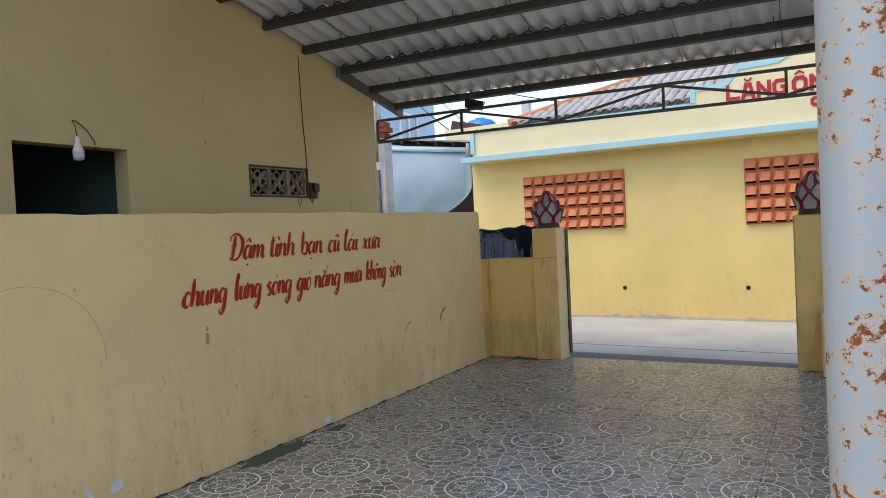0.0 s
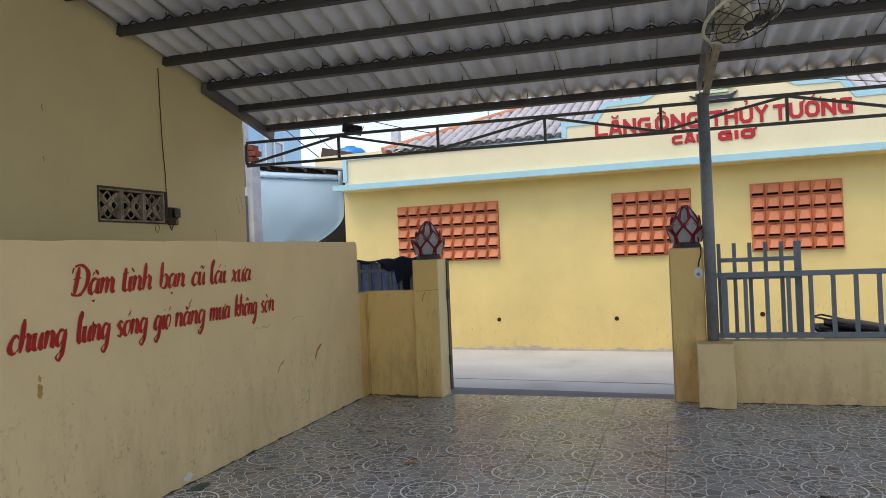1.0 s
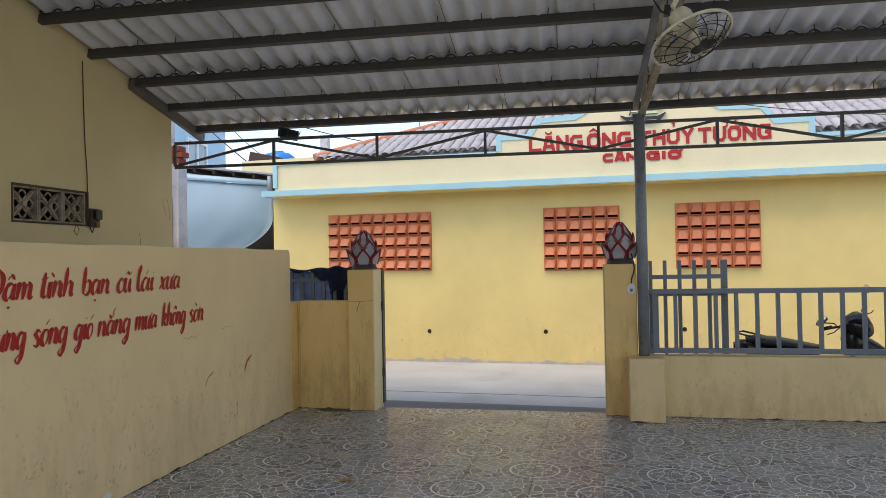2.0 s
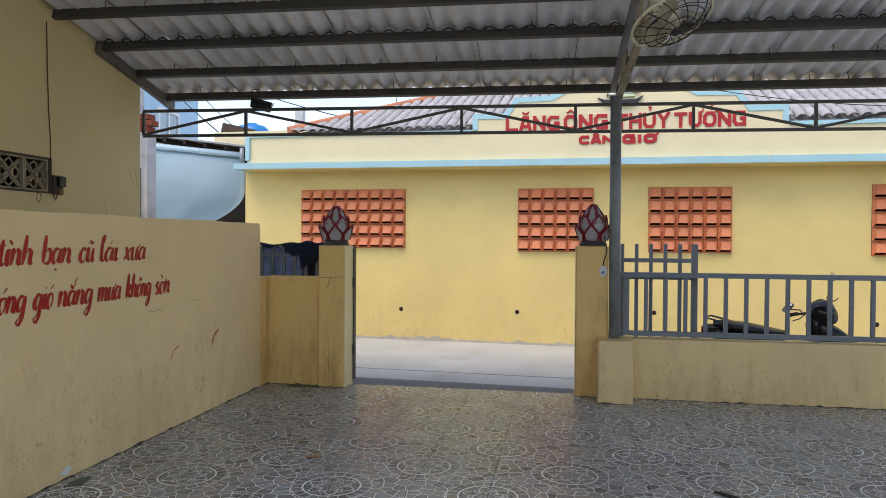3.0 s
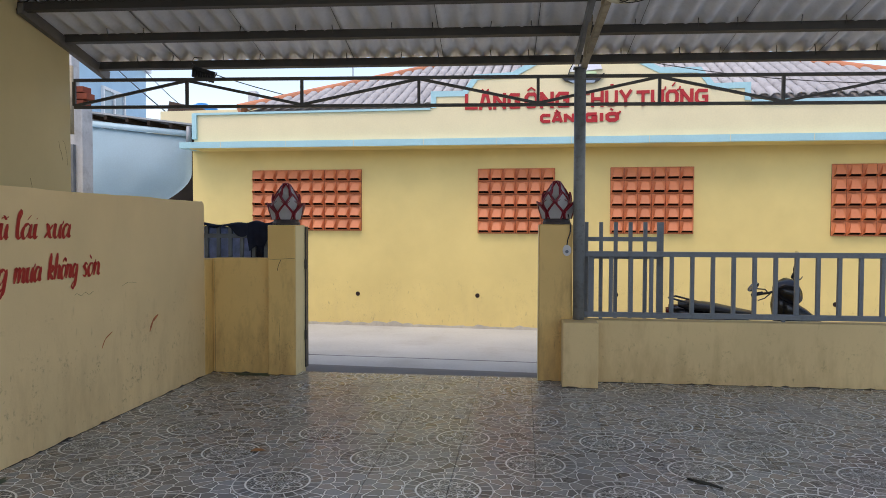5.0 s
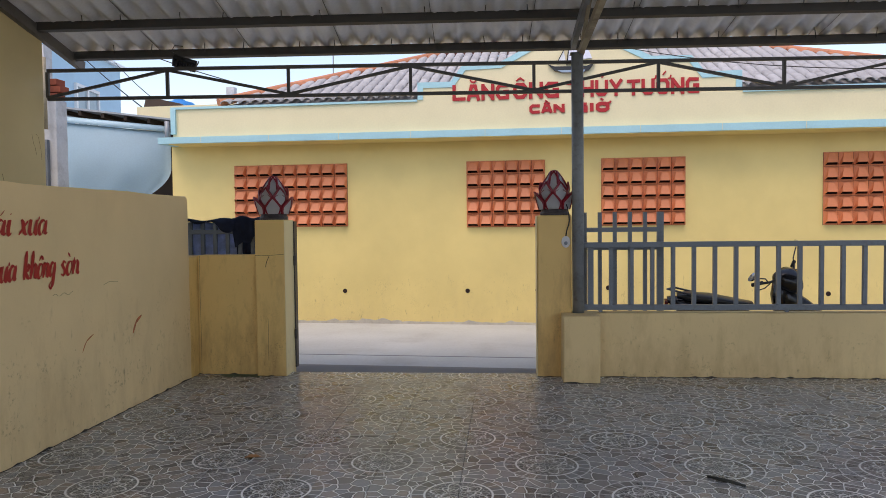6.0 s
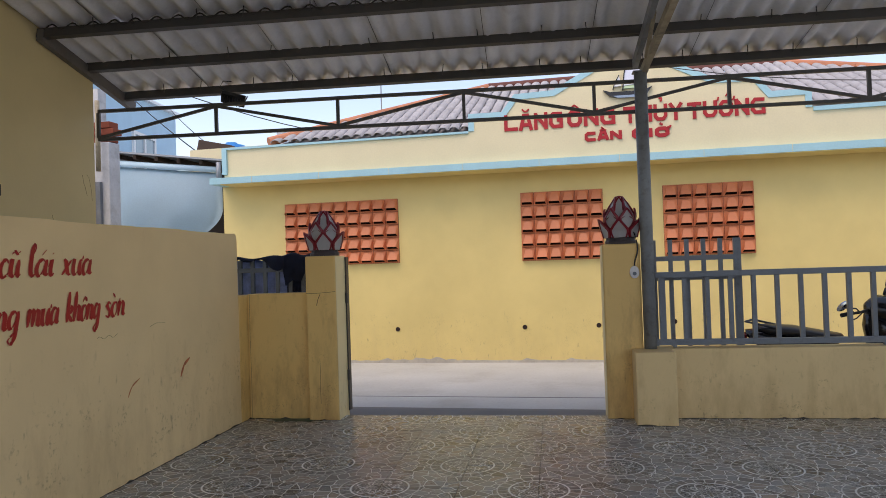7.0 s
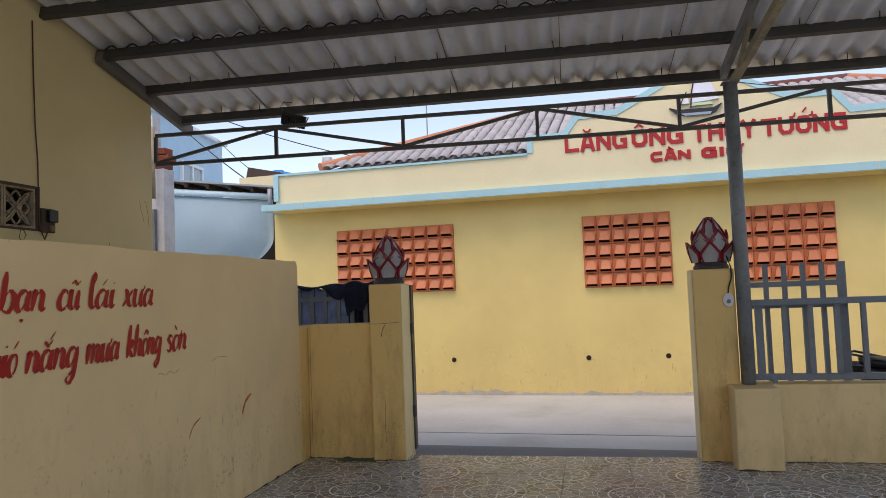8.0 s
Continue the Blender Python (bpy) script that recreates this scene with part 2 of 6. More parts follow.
RED = surface("red_sign_paint", lin(176, 24, 30), 0.5, var=0.12, bmp=0.05)
BRUSHRED = surface("red_brush_paint", lin(182, 24, 18), 0.55, var=0.15, bmp=0.05)
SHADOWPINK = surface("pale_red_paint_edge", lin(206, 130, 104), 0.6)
ROADM = surface("worn_concrete_road", lin(186, 189, 187), 0.85, var=0.14, scale=0.8, fine=30, bmp=0.6, stain=(lin(146, 142, 136), 0.5, 0.9), spots=(lin(130, 128, 124), 0.35, 24.0))
APRON = surface("grey_cement_apron", lin(120, 120, 120), 0.85, var=0.12, bmp=0.3)
WHITEPOST = rusty("rusty_white_paint", lin(164, 178, 188), lin(150, 84, 36), 0.70)
DARKTEAL = surface("teal_room_paint", lin(84, 110, 108), 0.7, stain=(lin(40, 50, 48), 0.5, 2.0))
BLACK = surface("black_plastic", lin(24, 24, 26), 0.35, var=0.2, bmp=0.05)
CLOTH = surface("dark_navy_cloth", lin(46, 54, 76), 0.9, var=0.35, scale=9.0, fine=200, bmp=0.4)
CLOTH2 = surface("grey_blue_cloth", lin(170, 186, 222), 0.9, var=0.5, scale=9.0, fine=200, bmp=0.4)
TARP = surface("light_blue_tarpaulin", lin(186, 214, 226), 0.5, var=0.06, scale=1.2, bmp=0.2)
LIMEWASH = surface("whitewashed_concrete", lin(198, 200, 202), 0.85, var=0.14, scale=5.0, bmp=0.5, stain=(lin(110, 106, 100), 0.6, 4.0))
BRICK = surface("bare_red_brick", lin(140, 68, 46), 0.85, var=0.2, bmp=0.3, rand=0.4)
ROOFTILE = surface("weathered_grey_roof_tile", lin(176, 174, 175), 0.85, var=0.2, scale=3.0, bmp=0.4, stain=(lin(84, 78, 74), 0.5, 3.0), rand=0.25)
RIDGE = surface("orange_ridge_tile", lin(198, 130, 98), 0.8, var=0.2, bmp=0.3, rand=0.35)
BLUEHOUSE = surface("pale_blue_house_paint", lin(176, 212, 232), 0.7, var=0.06)
GLASSY = surface("window_pane", lin(150, 170, 180), 0.15, var=0.15)
WHITEP = surface("white_frame_paint", lin(232, 234, 234), 0.4, var=0.05)
TANKBLUE = surface("blue_plastic_tank", lin(30, 130, 200), 0.35, var=0.1)
TIN = surface("galvanised_roof_sheet", lin(150, 154, 158), 0.45, 0.3, var=0.15)
DARKWOOD = surface("dark_brown_boards", lin(76, 60, 50), 0.8, var=0.3)
OPAL = surface("opal_lamp_panel", lin(216, 214, 214), 0.35, var=0.05)
MAROON = surface("maroon_lamp_frame", lin(128, 16, 30), 0.4, var=0.15)
CASTGREY = surface("dark_lamp_base", lin(66, 58, 58), 0.5, var=0.2)
BREEZE = surface("aged_cement_block", lin(164, 148, 124), 0.9, var=0.3, bmp=0.4, stain=(lin(52, 42, 34), 0.85, 9.0))
GREENP = surface("green_floor_paint", lin(66, 92, 76), 0.6, var=0.3, scale=6.0, bmp=0.3, stain=(lin(84, 78, 66), 0.8, 9.0))
CREAMPL = surface("aged_cream_plastic", lin(206, 198, 172), 0.4, var=0.1, stain=(lin(96, 76, 54), 0.5, 8.0))
GUARD = surface("blackened_fan_wire", lin(42, 34, 28), 0.6, var=0.3)
WIRE = surface("rust_brown_wire", lin(86, 54, 38), 0.6)
LEAFM = surface("dry_leaf", lin(168, 120, 76), 0.8, var=0.2, fine=120)


# ---- building helpers ----
def part(name, bm, material, parent=None, label="", m=ONE, smooth=False):
    """Links a bmesh as one mesh object, under parent where one is given; m maps the mesh's numbers to the world."""
    me = bpy.data.meshes.new(name)
    bm.to_mesh(me)
    bm.free()
    me.materials.append(material)
    if smooth:
        me.polygons.foreach_set("use_smooth", [True] * len(me.polygons))
    ob = new(name, me)
    if parent is not None:
        ob.parent = parent
        ob.matrix_basis = parent.matrix_basis.inverted() @ m if parent.parent is None else (parent.parent.matrix_basis @ parent.matrix_basis).inverted() @ m
    else:
        ob.matrix_basis = m
    if label:
        ob["label"] = label
    return ob


def thing(name, m, label, category, group="", kind=""):
    """An Empty at the base of a thing, that parents its parts."""
    ob = new(name)
    ob.empty_display_size = 0.1
    ob.matrix_basis = m
    return tagged(ob, label, category, group, kind)


def box(bm, x0, x1, y0, y1, z0, z1, bev=0.0):
    r = bmesh.ops.create_cube(bm, size=1.0, matrix=Matrix.LocRotScale(((x0 + x1) / 2, (y0 + y1) / 2, (z0 + z1) / 2), None, (x1 - x0, y1 - y0, z1 - z0)))
    if bev:
        es = list({e for v in r["verts"] for e in v.link_edges})
        bmesh.ops.bevel(bm, geom=es, offset=bev, segments=2, affect="EDGES", profile=0.5)
    return bm


def boxed(*a, bev=0.0):
    return box(bmesh.new(), *a, bev=bev)


def bar(bm, p, q, w, h, up=(0, 0, 1)):
    """A rectangular bar from p to q; w across, h along up."""
    p, q = Vector(p), Vector(q)
    d = (q - p).normalized()
    s = d.cross(Vector(up)).normalized()
    u = s.cross(d)
    vs = [bm.verts.new(e + s * (w / 2 * i) + u * (h / 2 * j)) for e in (p, q) for i, j in ((-1, -1), (1, -1), (1, 1), (-1, 1))]
    for f in ((0, 1, 2, 3), (7, 6, 5, 4), (0, 4, 5, 1), (1, 5, 6, 2), (2, 6, 7, 3), (3, 7, 4, 0)):
        bm.faces.new([vs[i] for i in f])
    return bm


def tube(bm, pts, r, n=8, cap=True):
    """A round tube through pts; r is one radius or one for each point."""
    pts = [Vector(p) for p in pts]
    rs = [r] * len(pts) if isinstance(r, (int, float)) else r
    rings = []
    for i, p in enumerate(pts):
        d = (pts[min(i + 1, len(pts) - 1)] - pts[max(i - 1, 0)]).normalized()
        s = d.cross(Vector((0, 0, 1)) if abs(d.z) < 0.95 else Vector((0, 1, 0))).normalized()
        u = s.cross(d)
        rings.append([bm.verts.new(p + (s * math.cos(6.28318 * k / n) + u * math.sin(6.28318 * k / n)) * rs[i]) for k in range(n)])
    for a, b in zip(rings, rings[1:]):
        for k in range(n):
            bm.faces.new((a[k], b[k], b[(k + 1) % n], a[(k + 1) % n]))
    if cap:
        bm.faces.new(rings[0])
        bm.faces.new(rings[-1][::-1])
    return bm


def prism(bm, outline, y0, y1):
    """An outline in x, z pushed from y0 to y1."""
    a = [bm.verts.new((x, y0, z)) for x, z in outline]
    b = [bm.verts.new((x, y1, z)) for x, z in outline]
    bm.faces.new(a)
    bm.faces.new(b[::-1])
    for i in range(len(a)):
        j = (i + 1) % len(a)
        bm.faces.new((a[j], a[i], b[i], b[j]))
    bmesh.ops.recalc_face_normals(bm, faces=bm.faces)
    return bm


def lathe(bm, prof, n=20, m=ONE):
    """A profile of (radius, height) turned about z."""
    rings = [[bm.verts.new(m @ Vector((r * math.cos(6.28318 * k / n), r * math.sin(6.28318 * k / n), z))) for k in range(n)] for r, z in prof]
    for a, b in zip(rings, rings[1:]):
        for k in range(n):
            bm.faces.new((a[k], a[(k + 1) % n], b[(k + 1) % n], b[k]))
    bm.faces.new(rings[0][::-1])
    bm.faces.new(rings[-1])
    return bm


def hang(p, q, sag, n=12):
    p, q = Vector(p), Vector(q)
    return [p.lerp(q, i / n) - Vector((0, 0, sag * 4 * (i / n) * (1 - i / n))) for i in range(n + 1)]


# ---- ground, road ----
def ground_sheet():
    bm = bmesh.new()
    xs = [-400, -60, -20, -8, -4, 0, 4, 8, 20, 60, 400]
    ys = [-400, -60, -12, 0, 7.9, 8.55, 10.0, 11.2, 12.5, 20, 60, 400]
    zs = [-0.12, -0.12, -0.06, -0.06, -0.06, -0.075, -0.11, -0.135, -0.15, -0.15, -0.15, -0.15]
    g = [[bm.verts.new((x, y, z)) for x in xs] for y, z in zip(ys, zs)]
    for a, b in zip(g, g[1:]):
        for i in range(len(xs) - 1):
            bm.faces.new((a[i], a[i + 1], b[i + 1], b[i]))
    ob = part("ground", bm, ROADM)
    return tagged(ob, "pale worn concrete street surface", "road", kind="structure")


ground_sheet()
# darker cement apron between the yard and the street, and a fine joint across the road
ap = bmesh.new()
prism(ap, [(7.9, -0.1), (7.9, -0.018), (8.45, -0.026), (8.66, -0.05), (8.66, -0.1)], -6, 12)
tagged(part("pavement", ap, APRON, m=Matrix(((0, 1, 0, 0), (1, 0, 0, 0), (0, 0, 1, 0), (0, 0, 0, 1)))), "dark grey cement apron along the street", "pavement", kind="structure")
joint = bmesh.new()
bar(joint, (-8, 9.45, -0.094), (12, 9.5, -0.096), 0.012, 0.006)
tagged(part("trim", joint, surface("road_joint_grey", lin(150, 150, 150), 0.9)), "thin dark joint across the concrete road", "road joint", kind="structure")

# ---- yard floor bed ----
tagged(part("floor", boxed(-0.05, 9.0, -18.0, 0.262, -0.2, -0.008), GROUT, m=YARD), "courtyard floor of printed grey-brown tiles", "floor", kind="structure")
FLOOR = bpy.data.objects["floor"]


# ---- yard walls ----
def left_wall():
    bm = bmesh.new()
    # long section with a slightly wavy top and a rounded far corner
    n = 60
    rng = random.Random(4)
    out = [(-9.5, 0.0)] + [(-0.05, 0.0), (-0.055, 1.68), (-0.066, 1.715), (-0.10, 1.735)]
    for i in range(n):
        b = -0.15 - 9.35 * i / (n - 1)
        out.append((b, 1.733 + rng.uniform(-0.005, 0.005)))
    prism(bm, out, -0.12, 0.0)
    turn = Matrix(((0, 1, 0, 0), (1, 0, 0, 0), (0, 0, 1, 0), (0, 0, 0, 1)))
    return tagged(part("wall_left", bm, CREAM, m=YARD @ turn), "cream painted yard wall with red brush lettering", "wall", kind="structure")


left_wall()
# panel beside the gate, pillars, block and low wall
tagged(part("wall_panel", boxed(0.006, 0.607, 0.12, 0.30, -0.06, 1.168, bev=0.008), AGED, m=YARD), "low cream wall panel beside the gate", "wall", kind="structure")
tagged(part("wall_corner", boxed(-0.16, 0.004, -0.052, 0.30, -0.06, 1.16, bev=0.012), AGED, m=YARD), "stained low corner between the yard wall and the gate panel", "wall", kind="structure")


def pillar(a0, a1, b0, b1, h, seed):
    t = thing("gate_pillar", YARD @ pose((a0 + a1) / 2, (b0 + b1) / 2, 0), "square cream plastered gate pillar with a worn foot", "gate pillar", "gate pillars")
    part("shaft", boxed(a0, a1, b0, b1, -0.06, h, bev=0.012), AGED, t, m=YARD)
    # thin paler skin on the gate side: street light put into its colour
    r0, r1 = (a1 + 0.001, a1 + 0.005) if seed == 1 else (a0 - 0.005, a0 - 0.001)
    part("reveal", boxed(r0, r1, b0 + 0.006, b1 - 0.006, -0.05, h - 0.008), LITREVEAL, t, "pale skin for the street-lit gate side", m=YARD)
    return t


pillar(0.607, 0.893, 0.06, 0.38, 1.505, 1)
pillar(3.30, 3.62, 0.13, 0.40, 1.52, 2)
tagged(part("wall_low", boxed(3.62, 9.0, 0.14, 0.34, -0.06, 0.6, bev=0.012), LOWWALL, m=YARD), "low cream street wall that carries a railing", "wall", kind="structure")
tagged(part("post_plinth", boxed(3.517, 3.846, -0.14, 0.138, -0.01, 0.608, bev=0.012), LOWWALL, m=YARD), "square cream plinth under the steel post", "plinth")

# ---- house on the far side of the alley ----
HA = -1.28


def roof_low(a, b):
    """Underside of the purlins above a place in the yard's frame."""
    q = ROOF.inverted() @ (YARD @ Vector((a, b, 0)))
    return 3.107 - 0.2163 * q.y


def house_wall():
    bm = bmesh.new()
    cuts = [-10.5, -4.68, -3.77, -2.415, -1.585, -0.24]
    for i, (b0, b1) in enumerate(zip(cuts, cuts[1:])):
        spans = [(0.0, None)]
        if i == 1:
            spans = [(2.31, None)]
        if i == 3:
            spans = [(0.0, 1.968), (2.255, None)]
        for z0, z1 in spans:
            t0 = roof_low(HA, b0) + 0.125 if z1 is None else z1
            t1 = roof_low(HA, b1) + 0.125 if z1 is None else z1
            prism(bm, [(b0, z0), (b1, z0), (b1, t1), (b0, t0)], HA - 0.16, HA)
    bmesh.ops.remove_doubles(bm, verts=bm.verts, dist=0.0005)
    turn = Matrix(((0, 1, 0, 0), (1, 0, 0, 0), (0, 0, 1, 0), (0, 0, 0, 1)))
    return tagged(part("wall_house", bm, PLASTER, m=YARD @ turn), "tall cream plastered house wall with a doorway and a vent", "wall", kind="structure")


house_wall()
rm = bmesh.new()
box(rm, -4.2, HA - 0.16, -3.62, -3.5, 0, 2.9)
box(rm, -4.2, HA - 0.16, -6.6, -6.48, 0, 2.9)
box(rm, -4.32, -4.2, -6.6, -3.5, 0, 2.9)
tagged(part("wall_room", rm, DARKTEAL, m=YARD), "dim teal room behind the doorway", "wall", kind="structure")
tagged(part("ceiling", boxed(-4.32, HA - 0.16, -6.6, -3.5, 2.9, 3.0), DARKTEAL, m=YARD), "ceiling of the dim room", "ceiling", kind="structure")
# unseen slab and back wall, added to stop sky light leaking behind the vent
hr = bmesh.new()
prism(hr, [(-4.5, 3.05), (HA - 0.165, 3.05), (HA - 0.165, 3.15), (-4.5, 3.15)], -10.5, -0.24)
tagged(part("ceiling_house", hr, PLASTER, m=YARD), "added unseen slab that keeps sky light out of the house", "ceiling", kind="structure")
tagged(part("wall_house_back", boxed(-4.65, -4.5, -10.5, -0.24, 0, 3.1), PLASTER, m=YARD), "added unseen wall that keeps sky light out of the house", "wall", kind="structure")
tagged(part("floor_room", boxed(-4.4, HA, -10.0, -0.3, -0.1, -0.004), GROUT, m=YARD), "bare cement room floor", "floor", kind="structure")
tagged(part("floor_alley", boxed(HA, -0.12, -10.0, 0.4, -0.1, -0.006), GROUT, m=YARD), "bare cement alley floor", "floor", kind="structure")
hb = bmesh.new()
box(hb, -4.5, HA - 0.16, -0.4, -0.24, 0, 3.1)
tagged(part("wall_house_end", hb, PLASTER, m=YARD), "end wall of the plastered house", "wall", kind="structure")
# the walls behind the camera and at the far side of the yard
tagged(part("wall_back", boxed(-0.12, 14.0, -18.2, -18.0, -0.1, 3.2), PLASTER, m=YARD), "plain cream wall closing the yard", "wall", kind="structure")

# ---- lean-to roof over the yard ----
def purlin_v(k):
    return -0.587 * k


def roof_z(v):
    return 3.107 - 0.2163 * v


SLOPE = math.atan(0.2163)
roof = thing("lean_to_roof", ROOF, "open lean-to roof of grey corrugated fibre-cement sheets on dark steel purlins", "roof", kind="structure")
for k in range(13):
    pb = bmesh.new()
    left = -4.70 if k < 2 else -4.78 if k == 2 else -5.05
    bar(pb, (left, purlin_v(k), roof_z(purlin_v(k)) + 0.05), (8.6, purlin_v(k), roof_z(purlin_v(k)) + 0.05), 0.05, 0.08, up=(0, -math.sin(SLOPE) * -1, math.cos(SLOPE)))
    part("purlin", pb, STEEL, roof, m=ROOF)
rf = bmesh.new()
bar(rf, (-4.665, -1.22, roof_z(-1.22) + 0.02), (-4.665, 0.17, roof_z(0.17) + 0.02), 0.05, 0.10)
part("side_rafter", rf, surface("grey_rafter_paint", lin(104, 100, 96), 0.55, var=0.2, bmp=0.15, spots=(lin(70, 54, 42), 0.4, 9.0)), roof, m=ROOF)

PITCH, WAVES = 0.183, 5
LAP_SHADE_DIRT = surface("sheet_edge_shade_and_dirt", lin(58, 54, 50), 0.9, var=0.3)


def sheet_mesh(length, thick=0.006):
    """One corrugated sheet, along -y and rising, waves along x."""
    bm = bmesh.new()
    n = WAVES * 8
    rows = 4
    def grid(off):
        return [[bm.verts.new((i * PITCH / 8, -length * j / rows, 0.026 * math.cos(2 * math.pi * i / 8) + 0.024 + off)) for i in range(n + 3)] for j in range(rows + 1)]
    lo, hi = grid(0.0), grid(thick)
    for g, flip in ((lo, False), (hi, True)):
        for j in range(rows):
            for i in range(n + 2):
                f = (g[j][i], g[j][i + 1], g[j + 1][i + 1], g[j + 1][i])
                bm.faces.new(f[::-1] if not flip else f)
    for j in (0, rows):
        for i in range(n + 2):
            bm.faces.new((lo[j][i], lo[j][i + 1], hi[j][i + 1], hi[j][i]))
    bmesh.ops.recalc_face_normals(bm, faces=bm.faces)
    me = bpy.data.meshes.new("sheet")
    bm.to_mesh(me)
    bm.free()
    me.materials.append(CEMENTSHEET)
    me.polygons.foreach_set("use_smooth", [True] * len(me.polygons))
    return me


SLEN = 1.174 / math.cos(SLOPE) + 0.12
SHEET = sheet_mesh(SLEN, 0.008)
rng = random.Random(7)
for row in range(6):
    v0 = 0.11 - 1.174 * row
    for c in range(14):
        u0 = -4.764 + c * WAVES * PITCH
        if row >= 1:
            u0 -= 0.366
        ob = new("sheet", SHEET)
        ob.parent = roof
        lift = 0.098 + (0.010 if c % 2 else 0.0)
        ob.matrix_basis = Matrix.Translation((u0, v0, roof_z(v0) + lift)) @ Euler((-SLOPE + 0.018, 0, rng.uniform(-0.002, 0.002))).to_matrix().to_4x4()
# dark tubes at end laps and side laps: shadow and dirt put into their colour
for row in range(6):
    v0 = 0.11 - 1.174 * row
    m4 = Matrix.Translation((-4.764 - (0.366 if row >= 1 else 0.0), v0, roof_z(v0) + 0.098)) @ Euler((-SLOPE + 0.018, 0, 0)).to_matrix().to_4x4()
    if row < 5:
        b = bmesh.new()
        tube(b, [m4 @ Vector((i * PITCH / 8, -SLEN - 0.003, 0.026 * math.cos(2 * math.pi * i / 8) + 0.020)) for i in range(13 * WAVES * 8)], 0.0065, 5)
        part("lap_edge", b, LAP_SHADE_DIRT, roof, "dark line of shadow and dirt at a sheet end", m=ROOF)
    for c in range(1, 13):
        x = c * WAVES * PITCH + PITCH * 0.3
        b = bmesh.new()
        tube(b, [m4 @ Vector((x, -SLEN * q, 0.014)) for q in (0.02, 0.35, 0.7, 0.98)], 0.0022, 4)
        part("side_lap", b, LAP_SHADE_DIRT, roof, m=ROOF)
# hook bolts that hold the sheets to the purlins
HOOK = bmesh.new()
tube(HOOK, [(0, -0.03, 0.0), (0, -0.03, 0.085), (0, -0.02, 0.1)], 0.0042, 5)
hk = bpy.data.meshes.new("hook_bolt")
HOOK.to_mesh(hk)
HOOK.free()
hk.materials.append(STEEL)
for k in range(0, 6):
    for c in range(26):
        ob = new("hook_bolt", hk)
        ob.parent = roof
        ob.matrix_basis = Matrix.Translation((-4.215 + 0.183 * (c * 5 // 2) + rng.uniform(-0.015, 0.015), purlin_v(k), roof_z(purlin_v(k)) + 0.06)) @ Euler((0, rng.uniform(-0.15, 0.15), 0)).to_matrix().to_4x4()


# main frame across the yard: sloping chord and tie, on the post
mf = thing("roof_frame", ROOF @ pose(0.25, -0.24, 2.97), "flaking steel roof frame with a sloping rafter and a tie", "roof frame")
b1 = bmesh.new()
bar(b1, (0.265, -0.17, roof_z(-0.17) - 0.032), (0.265, -6.6, roof_z(-6.6) - 0.032), 0.045, 0.08)
part("rafter", b1, GRIMSTEEL, mf, m=ROOF)
b2 = bmesh.new()
bar(b2, (0.315, -0.23, 3.01), (0.315, -6.6, 3.01 + 0.115 * 6.4), 0.05, 0.06)
part("tie", b2, TANSTEEL, mf, "flaking cream tie bar", m=ROOF)
for va in (-0.6, -1.7, -2.8, -3.9, -5.0, -6.1):
    b3 = bmesh.new()
    bar(b3, (0.29, va, 3.01 - 0.115 * (va + 0.23)), (0.29, va - 0.42, roof_z(va - 0.42) - 0.04), 0.03, 0.03)
    part("web_bar", b3, TANSTEEL, mf, m=ROOF)
b4 = bmesh.new()
tube(b4, [(0.32, -0.25, 2.98), (0.335, -0.5, 3.03), (0.345, -0.72, 3.1), (0.33, -0.85, 3.07), (0.33, -1.3, 3.13), (0.34, -2.1, 3.23), (0.35, -2.7, 3.3)], 0.005, 6)
part("cable", b4, BLACK, mf, "thin black cable", m=ROOF)

# steel post on its plinth
post = thing("steel_post", YARD @ pose(3.678, 0.12, 0.6), "blue-grey round steel post on a cream plinth", "post")
pb = bmesh.new()
tube(pb, [(3.678, 0.12, 0.598), (3.676, 0.12, 3.0)], 0.055, 20)
part("tube", pb, GRIMSTEEL, post, m=YARD, smooth=True)
part("cap_plate", boxed(3.61, 3.74, 0.06, 0.18, 3.0, 3.008), GREYSTEEL, post, m=YARD)

# white painted post close to the way in
np_ = thing("white_post", pose(0.736, 1.45, 0), "white painted steel post blistered with rust", "post")
pb = bmesh.new()
tube(pb, [(0.736, 1.45, 0.0), (0.736, 1.45, 1.2), (0.736, 1.45, 2.4), (0.736, 1.45, 4.585)], 0.056, 40)
part("tube", pb, WHITEPOST, np_, smooth=True)
pb = bmesh.new()
box(pb, 0.66, 0.812, 1.374, 1.526, 0.0, 0.012, bev=0.003)
part("base_plate", pb, WHITEPOST, np_)

# ---- truss over the gate ----
truss = thing("gate_truss", TRUSS @ pose(0, 0, 2.66), "slim black steel truss spanning above the gate", "truss")
STEP = 1.152
ends = [-4.54 + STEP * i for i in range(12)]
for z in (2.94, 2.672):
    b = bmesh.new()
    bar(b, (ends[0], 0, z), (ends[-1], 0, z), 0.03, 0.03)
    part("chord", b, STEEL, truss, m=TRUSS)
for i, u in enumerate(ends):
    b = bmesh.new()
    bar(b, (u, 0, 2.687), (u, 0, 2.925), 0.028, 0.028, up=(0, 1, 0))
    part("upright", b, STEEL, truss, m=TRUSS)
for i, (u0, u1) in enumerate(zip(ends, ends[1:])):
    z0, z1 = (2.69, 2.925) if i % 2 == 0 else (2.925, 2.69)
    b = bmesh.new()
    bar(b, (u0 + 0.015, 0, z0), (u1 - 0.015, 0, z1), 0.026, 0.026)
    part("diagonal", b, STEEL, truss, m=TRUSS)
